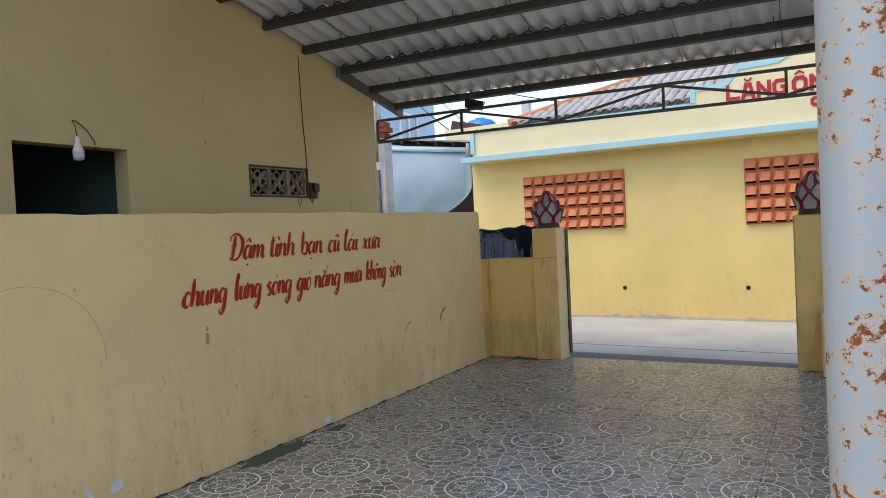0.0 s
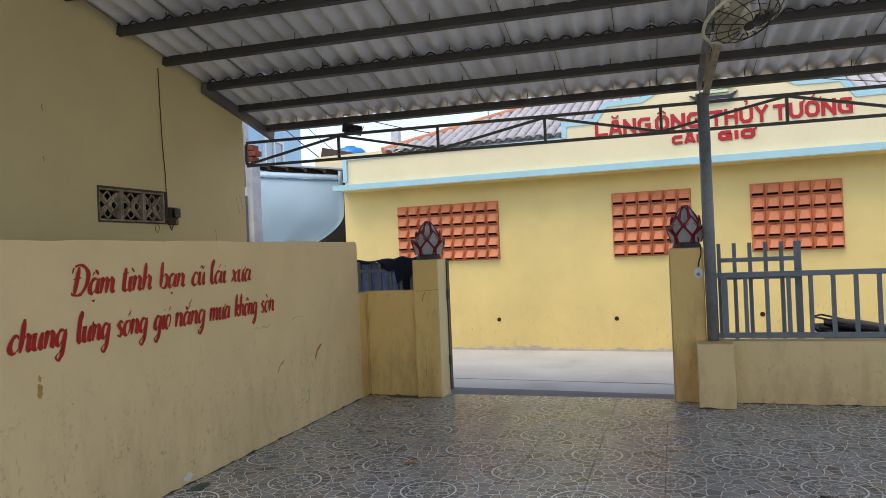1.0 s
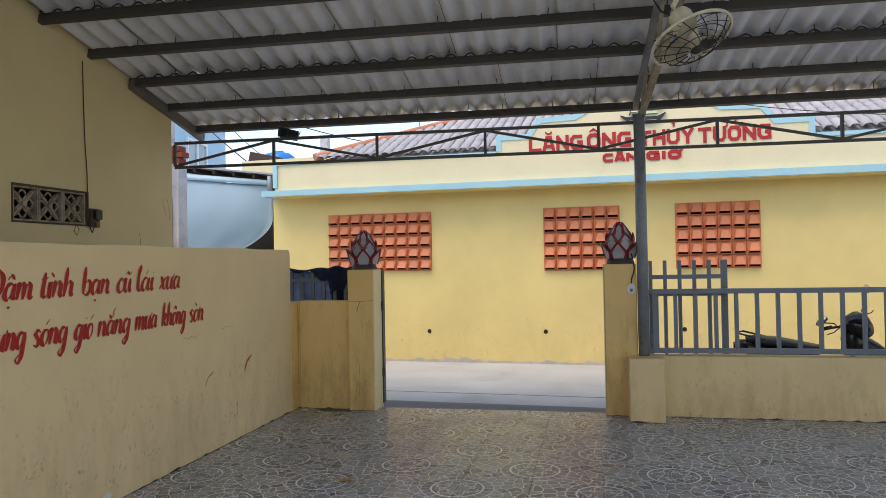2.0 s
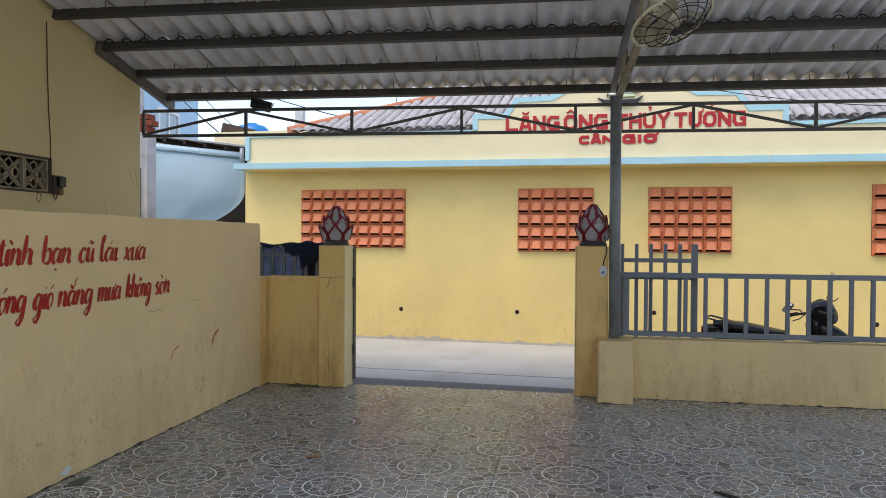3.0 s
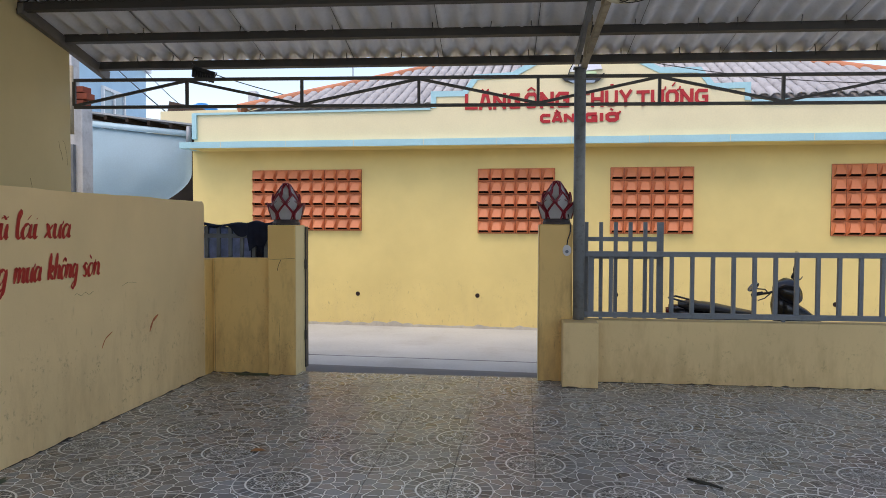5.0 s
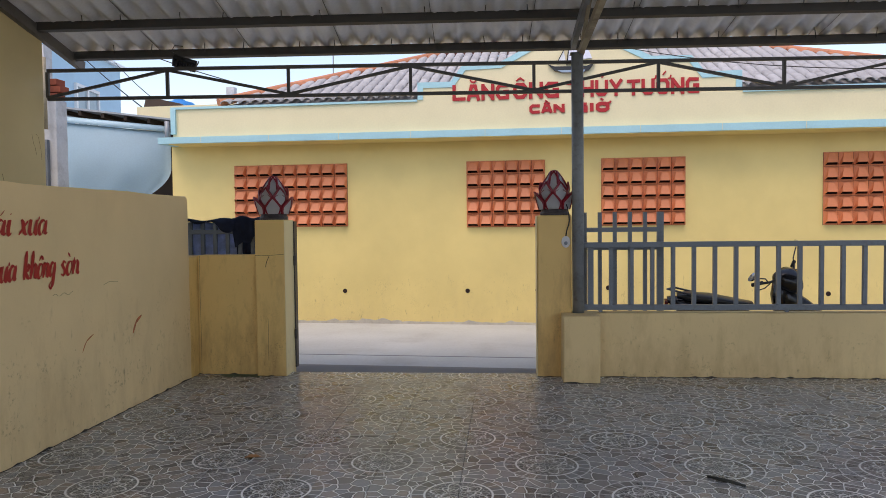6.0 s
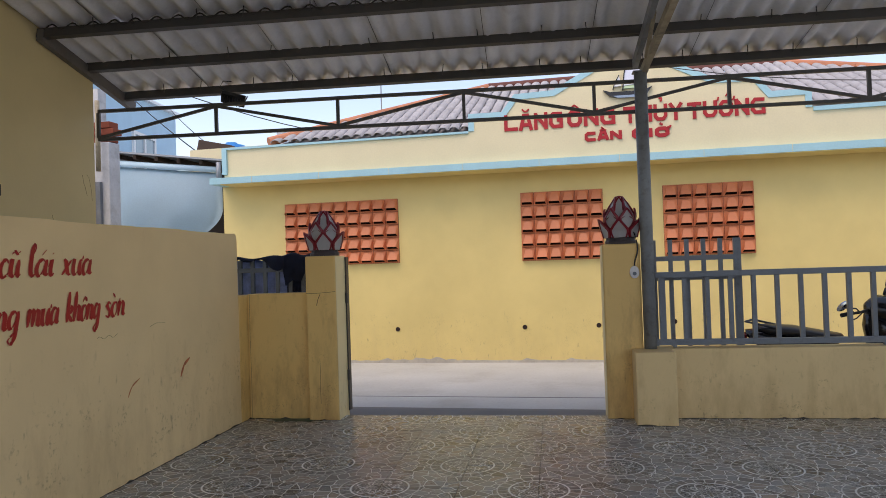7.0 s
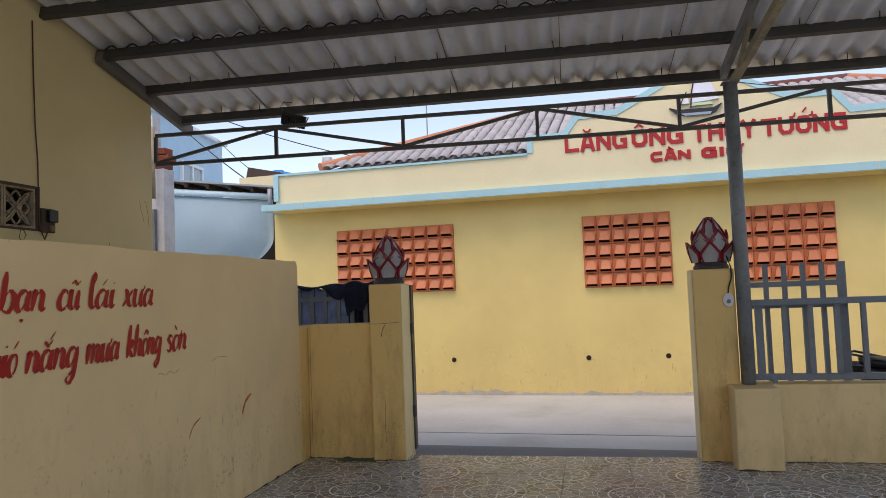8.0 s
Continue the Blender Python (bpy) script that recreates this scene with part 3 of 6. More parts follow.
# flood lamp on the truss
fl = thing("flood_lamp", TRUSS @ pose(-3.24, 0.0, 2.955), "small black flood lamp fixed to the truss", "flood lamp")
b = bmesh.new()
box(b, -0.11, 0.11, -0.025, 0.025, -0.06, 0.06, bev=0.008)
for i in range(7):
    box(b, -0.08 + i * 0.024, -0.074 + i * 0.024, -0.04, -0.0255, -0.05, 0.05)
part("housing", b, BLACK, fl, m=TRUSS @ pose(-3.24, 0.05, 3.0, 58, 14, 18))
b = bmesh.new()
tube(b, [(-3.105, 0.05, 3.015), (-3.1, 0.03, 3.0), (-3.11, 0.0, 2.957), (-3.29, 0.0, 2.957), (-3.3, 0.03, 3.0), (-3.295, 0.05, 3.015)], 0.006, 6)
part("bracket", b, BLACK, fl, m=TRUSS)
b = bmesh.new()
tube(b, [(-3.28, 0.03, 3.06), (-3.34, -0.02, 3.1), (-3.3, -0.03, 3.15), (-3.25, 0.04, 3.16)], 0.005, 6)
part("cable", b, BLACK, fl, m=TRUSS)


# ---- fan under the roof frame ----
def fan():
    base = Vector((0.60, 5.12, 2.86))
    t = thing("ceiling_fan", pose(*base), "old cream cage fan with a dusty wire guard", "fan")
    face = pose(base.x, base.y, base.z, -16, -20, 0)
    b = bmesh.new()
    R = 0.235
    ring = [(R * math.cos(a), R * math.sin(a), 0.0) for a in [2 * math.pi * i / 40 for i in range(41)]]
    tube(b, ring, 0.010, 8, cap=False)
    part("rim", b, CREAMPL, t, m=face, smooth=True)
    b = bmesh.new()
    for i in range(14):
        a = 2 * math.pi * i / 14
        s = 0.55
        pts = []
        for j in range(7):
            f = j / 6
            rr, aa = 0.06 + (R - 0.06) * f, a + s * (1 - f)
            pts.append((rr * math.cos(aa), rr * math.sin(aa), -0.085 * (1 - f ** 2.2)))
        tube(b, pts, 0.0032, 5, cap=False)
    for rr in (0.12, 0.18):
        z = -0.085 * (1 - ((rr - 0.06) / (R - 0.06)) ** 2.2)
        tube(b, [(rr * math.cos(q), rr * math.sin(q), z) for q in [2 * math.pi * i / 30 for i in range(31)]], 0.003, 5, cap=False)
    part("front_guard", b, GUARD, t, "blackened wire guard", m=face)
    b = bmesh.new()
    for i in range(12):
        a = 2 * math.pi * i / 12
        pts = [((0.06 + (R - 0.06) * j / 5) * math.cos(a), (0.06 + (R - 0.06) * j / 5) * math.sin(a), 0.07 * (1 - (j / 5) ** 2.2)) for j in range(6)]
        tube(b, pts, 0.0024, 4, cap=False)
    part("rear_guard", b, GUARD, t, m=face)
    b = bmesh.new()
    lathe(b, [(0.0, -0.094), (0.028, -0.092), (0.034, -0.084), (0.034, -0.074), (0.0, -0.07)], 20)
    part("badge", b, GUARD, t, "black round hub badge", m=face)
    b = bmesh.new()
    lathe(b, [(0.0, -0.012), (0.042, -0.01), (0.05, 0.0), (0.05, 0.012), (0.0, 0.014)], 20)
    part("hub", b, CREAMPL, t, m=face @ pose(0, 0, -0.03))
    for i in range(3):
        b = bmesh.new()
        g = []
        for j in range(6):
            rr = 0.04 + 0.165 * j / 5
            w = 0.035 + 0.05 * math.sin(math.pi * min(1, j / 5 * 0.8 + 0.1))
            row = []
            for k in range(5):
                f = k / 4 - 0.5
                row.append(b.verts.new((rr * math.cos(f * w / rr * 1.6) , rr * math.sin(f * w / rr * 1.6), f * 0.05)))
            g.append(row)
        for r0, r1 in zip(g, g[1:]):
            for k in range(4):
                b.faces.new((r0[k], r0[k + 1], r1[k + 1], r1[k]))
        ex = bmesh.ops.solidify(b, geom=b.faces[:], thickness=0.003)
        part("blade", b, CREAMPL, t, m=face @ pose(0, 0, 0, 0, 0, 120 * i + 20), smooth=True)
    b = bmesh.new()
    lathe(b, [(0.02, -0.03), (0.045, -0.02), (0.05, 0.03), (0.062, 0.07), (0.07, 0.1), (0.07, 0.17), (0.055, 0.2), (0.02, 0.21)], 20)
    part("motor", b, CREAMPL, t, m=face, smooth=True)
    b = bmesh.new()
    top = Vector((0.66, 5.15, 3.37))
    mid = face @ Vector((0, 0, 0.14))
    tube(b, [mid, mid + Vector((-0.05, 0.04, 0.1)), top], 0.016, 10)
    box(b, top.x - 0.06, top.x + 0.06, top.y - 0.06, top.y + 0.06, top.z, top.z + 0.02)
    part("bracket", b, CREAMPL, t)
    b = bmesh.new()
    tube(b, [mid, mid + Vector((-0.12, -0.02, 0.06)), mid + Vector((-0.16, 0.05, 0.16)), mid + Vector((-0.1, 0.08, 0.26)), top], 0.006, 6)
    part("cable", b, BLACK, t)


fan()

# ---- gate: lamps, open leaf, folded leaf, railing ----
def petal_outline(w, z0, z1, belly, low, n=9):
    """A pointed petal between heights z0 and z1, widest at belly; low: its half width at the foot, as a share of the widest."""
    right = []
    for i in range(n + 1):
        z = z0 + (z1 - z0) * i / n
        if z < belly:
            k = low + (1 - low) * math.sin(math.pi / 2 * max(0.0, z - z0) / (belly - z0)) ** 0.9
        else:
            k = (max(0.0, z1 - z) / (z1 - belly)) ** 0.85
        right.append((max(0.004, w / 2 * k), z))
    return [(-x, z) for x, z in right] + right[::-1]


def petal(t, m, out, reach, bend, open_foot=False):
    """An opal petal in a broad maroon rim, lying on the bud; reach gives its distance from the axis at each height."""
    zs = [z for _, z in out]
    zc = (min(zs) + max(zs)) / 2
    kx = 1 - 0.036 / (2 * max(x for x, _ in out))
    kz = 1 - 0.044 / (max(zs) - min(zs))
    inn = [(x * kx, min(zs) + (z - min(zs)) * (kz + 0.1) if open_foot else zc + (z - zc) * kz) for x, z in out]

    def at(x, z, lift):
        return (x, -reach(z) - lift + bend * x * x, z)
    n = len(out)
    b = bmesh.new()
    vs = [b.verts.new(at(x, z, 0.002)) for x, z in inn]
    half = n // 2
    for i in range(half - 1):
        b.faces.new((vs[i], vs[n - 1 - i], vs[n - 2 - i], vs[i + 1]))
    bmesh.ops.solidify(b, geom=b.faces[:], thickness=0.006)
    part("opal_panel", b, OPAL, t, m=m)
    b = bmesh.new()
    o = [[b.verts.new(at(x, z, h)) for x, z in ring] for h in (0.011, -0.006) for ring in (out, inn)]
    for i in range(n):
        j = (i + 1) % n
        b.faces.new((o[0][i], o[0][j], o[1][j], o[1][i]))
        b.faces.new((o[2][j], o[2][i], o[3][i], o[3][j]))
        b.faces.new((o[0][j], o[0][i], o[2][i], o[2][j]))
        b.faces.new((o[1][i], o[1][j], o[3][j], o[3][i]))
    bmesh.ops.recalc_face_normals(b, faces=b.faces)
    part("petal_frame", b, MAROON, t, m=m)


def lotus_lamp(m):
    t = thing("lotus_lamp", m, "lotus-shaped pillar lamp of white panels in maroon frames", "lamp", "lamps on the gate pillars")
    b = bmesh.new()
    lathe(b, [(0.135, 0.0), (0.138, 0.02), (0.128, 0.035), (0.122, 0.055), (0.11, 0.06)], 16)
    part("base", b, CASTGREY, t, m=m)
    low = petal_outline(0.162, 0.0, 0.168, 0.075, 0.74)
    mid = petal_outline(0.150, 0.06, 0.262, 0.170, 0.12)
    top = petal_outline(0.155, 0.150, 0.368, 0.235, 0.10)
    for i in range(6):
        up = m @ pose(0, 0, 0.055, 0, 0, 60 * i)
        petal(t, up, low, lambda z: 0.138 + 0.066 * (max(0.0, z) / 0.168) ** 1.4, 2.5, True)
        petal(t, up @ pose(0, 0, 0, 0, 0, 30), mid, lambda z: 0.112 + 0.032 * math.sin(math.pi * z / 0.30), 4.0)
        petal(t, up, top, lambda z: 0.138 - 0.112 * (max(0.0, z - 0.150) / 0.218) ** 1.15, 2.5)
    b = bmesh.new()
    lathe(b, [(0.10, 0.05), (0.108, 0.10), (0.116, 0.18), (0.112, 0.225), (0.09, 0.29), (0.052, 0.36), (0.022, 0.418)], 16)
    part("glass_body", b, OPAL, t, m=m)
    b = bmesh.new()
    lathe(b, [(0.026, 0.0), (0.024, 0.008), (0.012, 0.012)], 8)
    part("cap", b, MAROON, t, m=m @ pose(0, 0, 0.417))
    return t


lotus_lamp(YARD @ pose(0.753, 0.21, 1.505, 0, 0, 15))
lotus_lamp(YARD @ pose(3.47, 0.26, 1.52, 0, 0, -8))


def picket(bm, x, y, z0, z1, w, d):
    box(bm, x - w / 2, x + w / 2, y - d / 2, y + d / 2, z0, z1)


def leaf_panel(name, xs, y, z0, tops, rails, label, m, thick=()):
    t = thing(name, m @ pose(xs[0], y, z0), label, "gate leaf")
    for i, x in enumerate(xs):
        b = bmesh.new()
        w = 0.062 if i in thick else 0.036
        picket(b, x, y, z0, tops, w, 0.034)
        part("picket", b, GREYSTEEL, t, m=m)
    for z in rails:
        b = bmesh.new()
        box(b, xs[0], xs[-1], y - 0.019, y + 0.019, z - 0.022, z + 0.022)
        part("rail", b, GREYSTEEL, t, m=m)
    return t


# leaf folded back behind the railing
leaf_panel("gate_leaf", [3.778 + 0.144 * i for i in range(6)], 0.46, 0.02, 1.545, (0.55, 1.375, 1.2), "blue-grey steel picket gate leaf folded behind the railing", YARD, thick=(5,))
# leaf folded behind the wall panel
leaf_panel("gate_leaf", [-0.32 + 0.13 * i for i in range(8)], 0.42, 0.02, 1.49, (0.55, 1.39), "blue-grey steel picket gate leaf behind the panel", YARD)
# narrow dark edge of the leaf hinged on the pillar
t = thing("gate_stile", YARD @ pose(0.916, 0.42, 0), "dark rusty steel gate stile hung on the pillar", "gate stile")
b = bmesh.new()
box(b, 0.900, 0.912, 0.35, 0.43, 0.03, 1.49)
part("stile", b, STEEL, t, m=YARD)
for z in (0.32, 1.05):
    b = bmesh.new()
    tube(b, [(0.913, 0.34, z), (0.913, 0.34, z + 0.1)], 0.014, 8)
    part("hinge", b, STEEL, t, m=YARD)

rail = thing("railing", YARD @ pose(3.72, 0.24, 0.6), "blue-grey steel railing on the low street wall", "railing")
for z, h in ((1.235, 0.05), (0.645, 0.05)):
    b = bmesh.new()
    box(b, 3.70, 8.95, 0.215, 0.265, z - h / 2, z + h / 2, bev=0.004)
    part("rail", b, GREYSTEEL, rail, m=YARD)
x, i = 3.805, 0
while x < 8.9:
    b = bmesh.new()
    picket(b, x, 0.24, 0.67, 1.21, 0.055 if i == 0 else 0.036, 0.034)
    part("baluster", b, GREYSTEEL, rail, m=YARD)
    x += 0.191
    i += 1
for x in (3.9, 5.6, 7.4):
    b = bmesh.new()
    picket(b, x, 0.24, 0.595, 0.62, 0.03, 0.03)
    part("foot", b, GREYSTEEL, rail, m=YARD)

# jackets draped over the leaf beside the gate
def drape(name, x0, x1, top, low, material, label, seed, y=0.405, bulge=0.03):
    """A garment thrown over a rail: two hanging sides with folds, joined over the top."""
    r = random.Random(seed)
    bm = bmesh.new()
    nx, nz = 18, 12
    ph = [r.uniform(0, 6.28) for _ in range(4)]
    rows = []
    for j in range(2 * nz + 1):
        s = (j - nz) / nz
        row = []
        for i in range(nx + 1):
            f = i / nx
            hem = low + 0.05 * math.sin(ph[0] + f * 5) + 0.03 * math.sin(ph[1] + f * 13)
            z = top - abs(s) ** 1.4 * (top - hem) + 0.014 * math.sin(ph[2] + f * 9) * (1 - abs(s)) 
            off = (0.018 + bulge * math.sin(abs(s) * 2.2)) * (1 if s > 0 else -1) if s else 0.0
            fold = 0.014 * math.sin(ph[3] + f * 26 + 2 * s) * abs(s)
            row.append(bm.verts.new((x0 + (x1 - x0) * f + 0.02 * math.sin(ph[1] + s * 3), y - off + fold, z)))
        rows.append(row)
    for a, b in zip(rows, rows[1:]):
        for i in range(nx):
            bm.faces.new((a[i], a[i + 1], b[i + 1], b[i]))
    bmesh.ops.solidify(bm, geom=bm.faces[:], thickness=0.006)
    return tagged(part(name, bm, material, m=YARD, smooth=True), label, "garment", "garments on the gate leaf")


drape("jacket", -0.34, 0.33, 1.49, 1.06, CLOTH2, "grey-blue jacket draped over the gate leaf", 1, y=0.475)
drape("jacket", -0.33, 0.27, 1.52, 1.45, CLOTH, "rolled navy jacket on top of the gate leaf", 2, y=0.42, bulge=0.05)
drape("jacket", 0.29, 0.52, 1.50, 1.08, CLOTH, "dark navy garment hanging behind the pickets", 9, y=0.475)
drape("jacket", 0.27, 0.60, 1.54, 1.3, CLOTH, "black jacket thrown over the gate leaf", 5, y=0.42, bulge=0.05)

# door bell on the pillar
t = thing("door_bell", YARD @ pose(3.565, 0.13, 1.27), "small round white door bell with a cable", "door bell")
b = bmesh.new()
out = [(0.04 * math.cos(a), 0.054 * math.sin(a)) for a in [2 * math.pi * i / 24 for i in range(24)]]
prism(b, out, -0.014, 0.0)
part("case", b, OPAL, t, m=YARD @ pose(3.565, 0.129, 1.27))
b = bmesh.new()
lathe(b, [(0.0165, 0.0), (0.0165, 0.004), (0.012, 0.006)], 16)
part("button", b, GREYSTEEL, t, "grey round button", m=YARD @ pose(3.565, 0.115, 1.258, 90, 0, 0))
b = bmesh.new()
tube(b, [(3.565, 0.124, 1.315), (3.572, 0.12, 1.37), (3.592, 0.118, 1.43), (3.598, 0.118, 1.47), (3.594, 0.118, 1.53), (3.58, 0.15, 1.60), (3.57, 0.19, 1.64)], 0.006, 6)
part("cable", b, BLACK, t, "black cable", m=YARD)

# ---- house wall details: vent, wire, box, bulb ----
vent = thing("vent", YARD @ pose(HA - 0.07, -2.0, 1.968), "row of three old pierced cement flower blocks", "vent")
W3 = 0.83 / 3
for i in range(3):
    b0 = -2.415 + W3 * i
    cb, cz = b0 + W3 / 2, 2.1115
    b = bmesh.new()
    for (q0, q1, z0, z1) in ((b0 + 0.002, b0 + 0.018, 1.97, 2.253), (b0 + W3 - 0.018, b0 + W3 - 0.002, 1.97, 2.253), (b0 + 0.018, b0 + W3 - 0.018, 1.97, 1.986), (b0 + 0.018, b0 + W3 - 0.018, 2.237, 2.253)):
        box(b, HA - 0.08, HA - 0.006, q0, q1, z0, z1)
    for k in range(8):
        an, far_r = math.pi / 4 * k, (0.115 if k % 2 == 0 else 0.155)
        rim_pts = []
        for side in (1, -1):
            for j in range(7):
                f = j / 6 if side > 0 else 1 - j / 6
                rr = 0.018 + (far_r - 0.018) * f
                wd = side * (0.036 if k % 2 == 0 else 0.016) * math.sin(math.pi * f ** 1.35) + (0.002 * side)
                rim_pts.append((cb + rr * math.cos(an) - wd * math.sin(an), cz + rr * math.sin(an) + wd * math.cos(an)))
        if k % 2 == 0:
            tube(b, [(HA - 0.04, p, q) for p, q in rim_pts], 0.0085, 6)
        else:
            bar(b, (HA - 0.045, cb, cz), (HA - 0.045, cb + far_r * math.cos(an), cz + far_r * math.sin(an)), 0.03, 0.013, up=(0, -math.sin(an), math.cos(an)))
            tube(b, [(HA - 0.035, p, q) for p, q in rim_pts[2:12]], 0.005, 5)
    lathe(b, [(0.022, -0.03), (0.022, 0.03)], 12, Matrix.Translation((HA - 0.04, cb, cz)) @ pose(0, 0, 0, 0, 90, 0))
    part("flower_block", b, BREEZE, vent, m=YARD)
# border round the blocks: the recess shadow put into a dark brown
b = bmesh.new()
for (q0, q1, z0, z1) in ((-2.43, -2.414, 1.955, 2.27), (-1.586, -1.555, 1.955, 2.27), (-2.414, -1.586, 1.955, 1.971), (-2.414, -1.586, 2.252, 2.27)):
    box(b, HA - 0.03, HA + 0.004, q0, q1, z0, z1)
part("surround", b, DARKWOOD, vent, "dark border for the shadowed recess", m=YARD)
# panel added close behind the vent to keep its openings dark
tagged(part("vent_back", boxed(HA - 0.9, HA - 0.88, -2.7, -1.3, 1.7, 2.5), DARKTEAL, m=YARD), "added dark panel behind the vent openings", "wall", kind="structure")
b = bmesh.new()
tube(b, [(HA + 0.006, -1.62, 3.45), (HA + 0.008, -1.615, 3.1), (HA + 0.008, -1.60, 2.7), (HA + 0.008, -1.578, 2.45), (HA + 0.01, -1.575, 2.2), (HA + 0.012, -1.57, 2.0), (HA + 0.02, -1.55, 1.93), (HA + 0.02, -1.53, 1.9), (HA + 0.02, -1.5, 1.96), (HA + 0.02, -1.47, 2.03)], 0.005, 6)
tube(b, [(HA + 0.015, -1.74, 1.955), (HA + 0.02, -1.76, 1.9), (HA + 0.02, -1.73, 1.87), (HA + 0.02, -1.70, 1.92), (HA + 0.015, -1.72, 1.96)], 0.003, 5)
tagged(part("wire", b, WIRE, m=YARD), "thin brown electric wire running down the wall", "wire")
t = thing("switch_box", YARD @ pose(HA, -1.47, 1.99), "old black and brown electric socket box on the wall", "socket box")
b = bmesh.new()
box(b, HA, HA + 0.03, -1.56, -1.44, 1.95, 2.12, bev=0.004)
part("board", b, DARKWOOD, t, m=YARD)
b = bmesh.new()
box(b, HA + 0.03, HA + 0.07, -1.53, -1.45, 2.02, 2.11, bev=0.008)
part("socket", b, BLACK, t, m=YARD)
b = bmesh.new()
box(b, HA + 0.03, HA + 0.05, -1.50, -1.46, 1.955, 2.0, bev=0.005)
part("plug", b, surface("brown_plastic", lin(120, 92, 56), 0.5), t, m=YARD)

t = thing("light_bulb", YARD @ pose(HA + 0.05, -4.23, 2.25), "white plastic bulb hung by its wire above the doorway", "light bulb")
mb = YARD @ pose(HA + 0.06, -4.23, 2.19)
b = bmesh.new()
lathe(b, [(0.018, 0.0), (0.034, 0.008), (0.04, 0.03), (0.041, 0.06)], 20)
part("globe", b, surface("frosted_bulb", lin(206, 210, 214), 0.25), t, m=mb, smooth=True)
b = bmesh.new()
lathe(b, [(0.042, 0.06), (0.044, 0.066), (0.036, 0.08), (0.028, 0.11), (0.02, 0.13), (0.018, 0.165), (0.01, 0.18)], 20)
part("holder", b, WHITEP, t, m=mb, smooth=True)
b = bmesh.new()
tube(b, [(HA + 0.06, -4.23, 2.365), (HA + 0.04, -4.232, 2.45), (HA + 0.01, -4.23, 2.492), (HA + 0.012, -4.2, 2.49), (HA + 0.015, -4.12, 2.43), (HA + 0.015, -4.06, 2.35), (HA - 0.02, -4.04, 2.29)], 0.004, 6)
part("wire", b, WIRE, t, m=YARD)

# ---- the shrine building across the street ----
FY = 12.44
WINDOWS = [(-5.055, -3.138, 1.419, 2.433, 9), (-1.215, 0.007, 1.384, 2.421, 6), (0.855, 2.097, 1.39, 2.421, 6), (4.03, 5.26, 1.369, 2.436, 6)]


def facade():
    bm = bmesh.new()
    xs = [-6.15] + [v for w in WINDOWS for v in w[:2]] + [14.0]
    for i, (x0, x1) in enumerate(zip(xs, xs[1:])):
        if i % 2 == 0:
            box(bm, x0, x1, FY, FY + 0.2, -0.3, 2.9)
        else:
            w = WINDOWS[i // 2]
            box(bm, x0, x1, FY, FY + 0.2, -0.3, w[2])
            box(bm, x0, x1, FY, FY + 0.2, w[3], 2.9)
    box(bm, -6.15, -5.95, FY + 0.2, FY + 6.0, -0.3, 2.9)
    bmesh.ops.remove_doubles(bm, verts=bm.verts, dist=0.0005)
    return tagged(part("wall_shrine", bm, FACADE), "bright yellow shrine wall facing the street", "wall", kind="structure")


SHRINE = facade()


def breeze_mesh(w, h):
    """One terracotta block: a hood that juts out towards its lower lip over a dark slot, in a thin rim."""
    bm = bmesh.new()
    e, d = 0.008, 0.085
    def vs(pts):
        return [bm.verts.new(p) for p in pts]
    rim = vs([(0, 0, 0), (w, 0, 0), (w, 0, h), (0, 0, h)])
    top = vs([(e, 0, e), (w - e, 0, e), (w - e, 0, h - e), (e, 0, h - e)])
    for i in range(4):
        j = (i + 1) % 4
        bm.faces.new((rim[i], rim[j], top[j], top[i]))
    lip = vs([(w * 0.14, -d, h * 0.25), (w * 0.86, -d, h * 0.25), (w * 0.70, -0.03, h * 0.90), (w * 0.30, -0.03, h * 0.90)])
    bm.faces.new((top[3], top[2], lip[2], lip[3]))
    bm.faces.new((lip[0], lip[3], lip[2], lip[1]))
    bm.faces.new((top[0], top[3], lip[3], lip[0]))
    bm.faces.new((top[2], top[1], lip[1], lip[2]))
    b0 = vs([(w * 0.10, -0.004, h * 0.11), (w * 0.90, -0.004, h * 0.11)])
    bm.faces.new((top[0], b0[0], b0[1], top[1]))
    bm.faces.new((top[0], lip[0], b0[0]))
    bm.faces.new((top[1], b0[1], lip[1]))
    n0, n1 = vs([(w * 0.10, 0.075, h * 0.09), (w * 0.90, 0.075, h * 0.09)])
    bm.faces.new((b0[0], n0, n1, b0[1]))
    bmesh.ops.recalc_face_normals(bm, faces=bm.faces)
    me = bpy.data.meshes.new("breeze_block")
    bm.to_mesh(me)
    bm.free()
    me.materials.append(TERRA)
    return me


for i, (x0, x1, z0, z1, n) in enumerate(WINDOWS):
    t = thing("window_%d" % (i + 1), pose(x0, FY, z0), "shrine window filled with terracotta hooded breeze blocks", "window", kind="structure")
    me = breeze_mesh((x1 - x0) / n - 0.004, (z1 - z0) / 5 - 0.004)
    for r in range(5):
        for c in range(n):
            ob = new("breeze_block", me)
            ob.parent = t
            ob.matrix_basis = Matrix.Translation((c * (x1 - x0) / n + 0.002, -0.012 , r * (z1 - z0) / 5 + 0.002))
    # dark sheet behind the blocks; the shade in their slots is its colour
    part("backing", boxed(x0, x1, FY + 0.07, FY + 0.09, z0, z1), HOLESHADE, t)

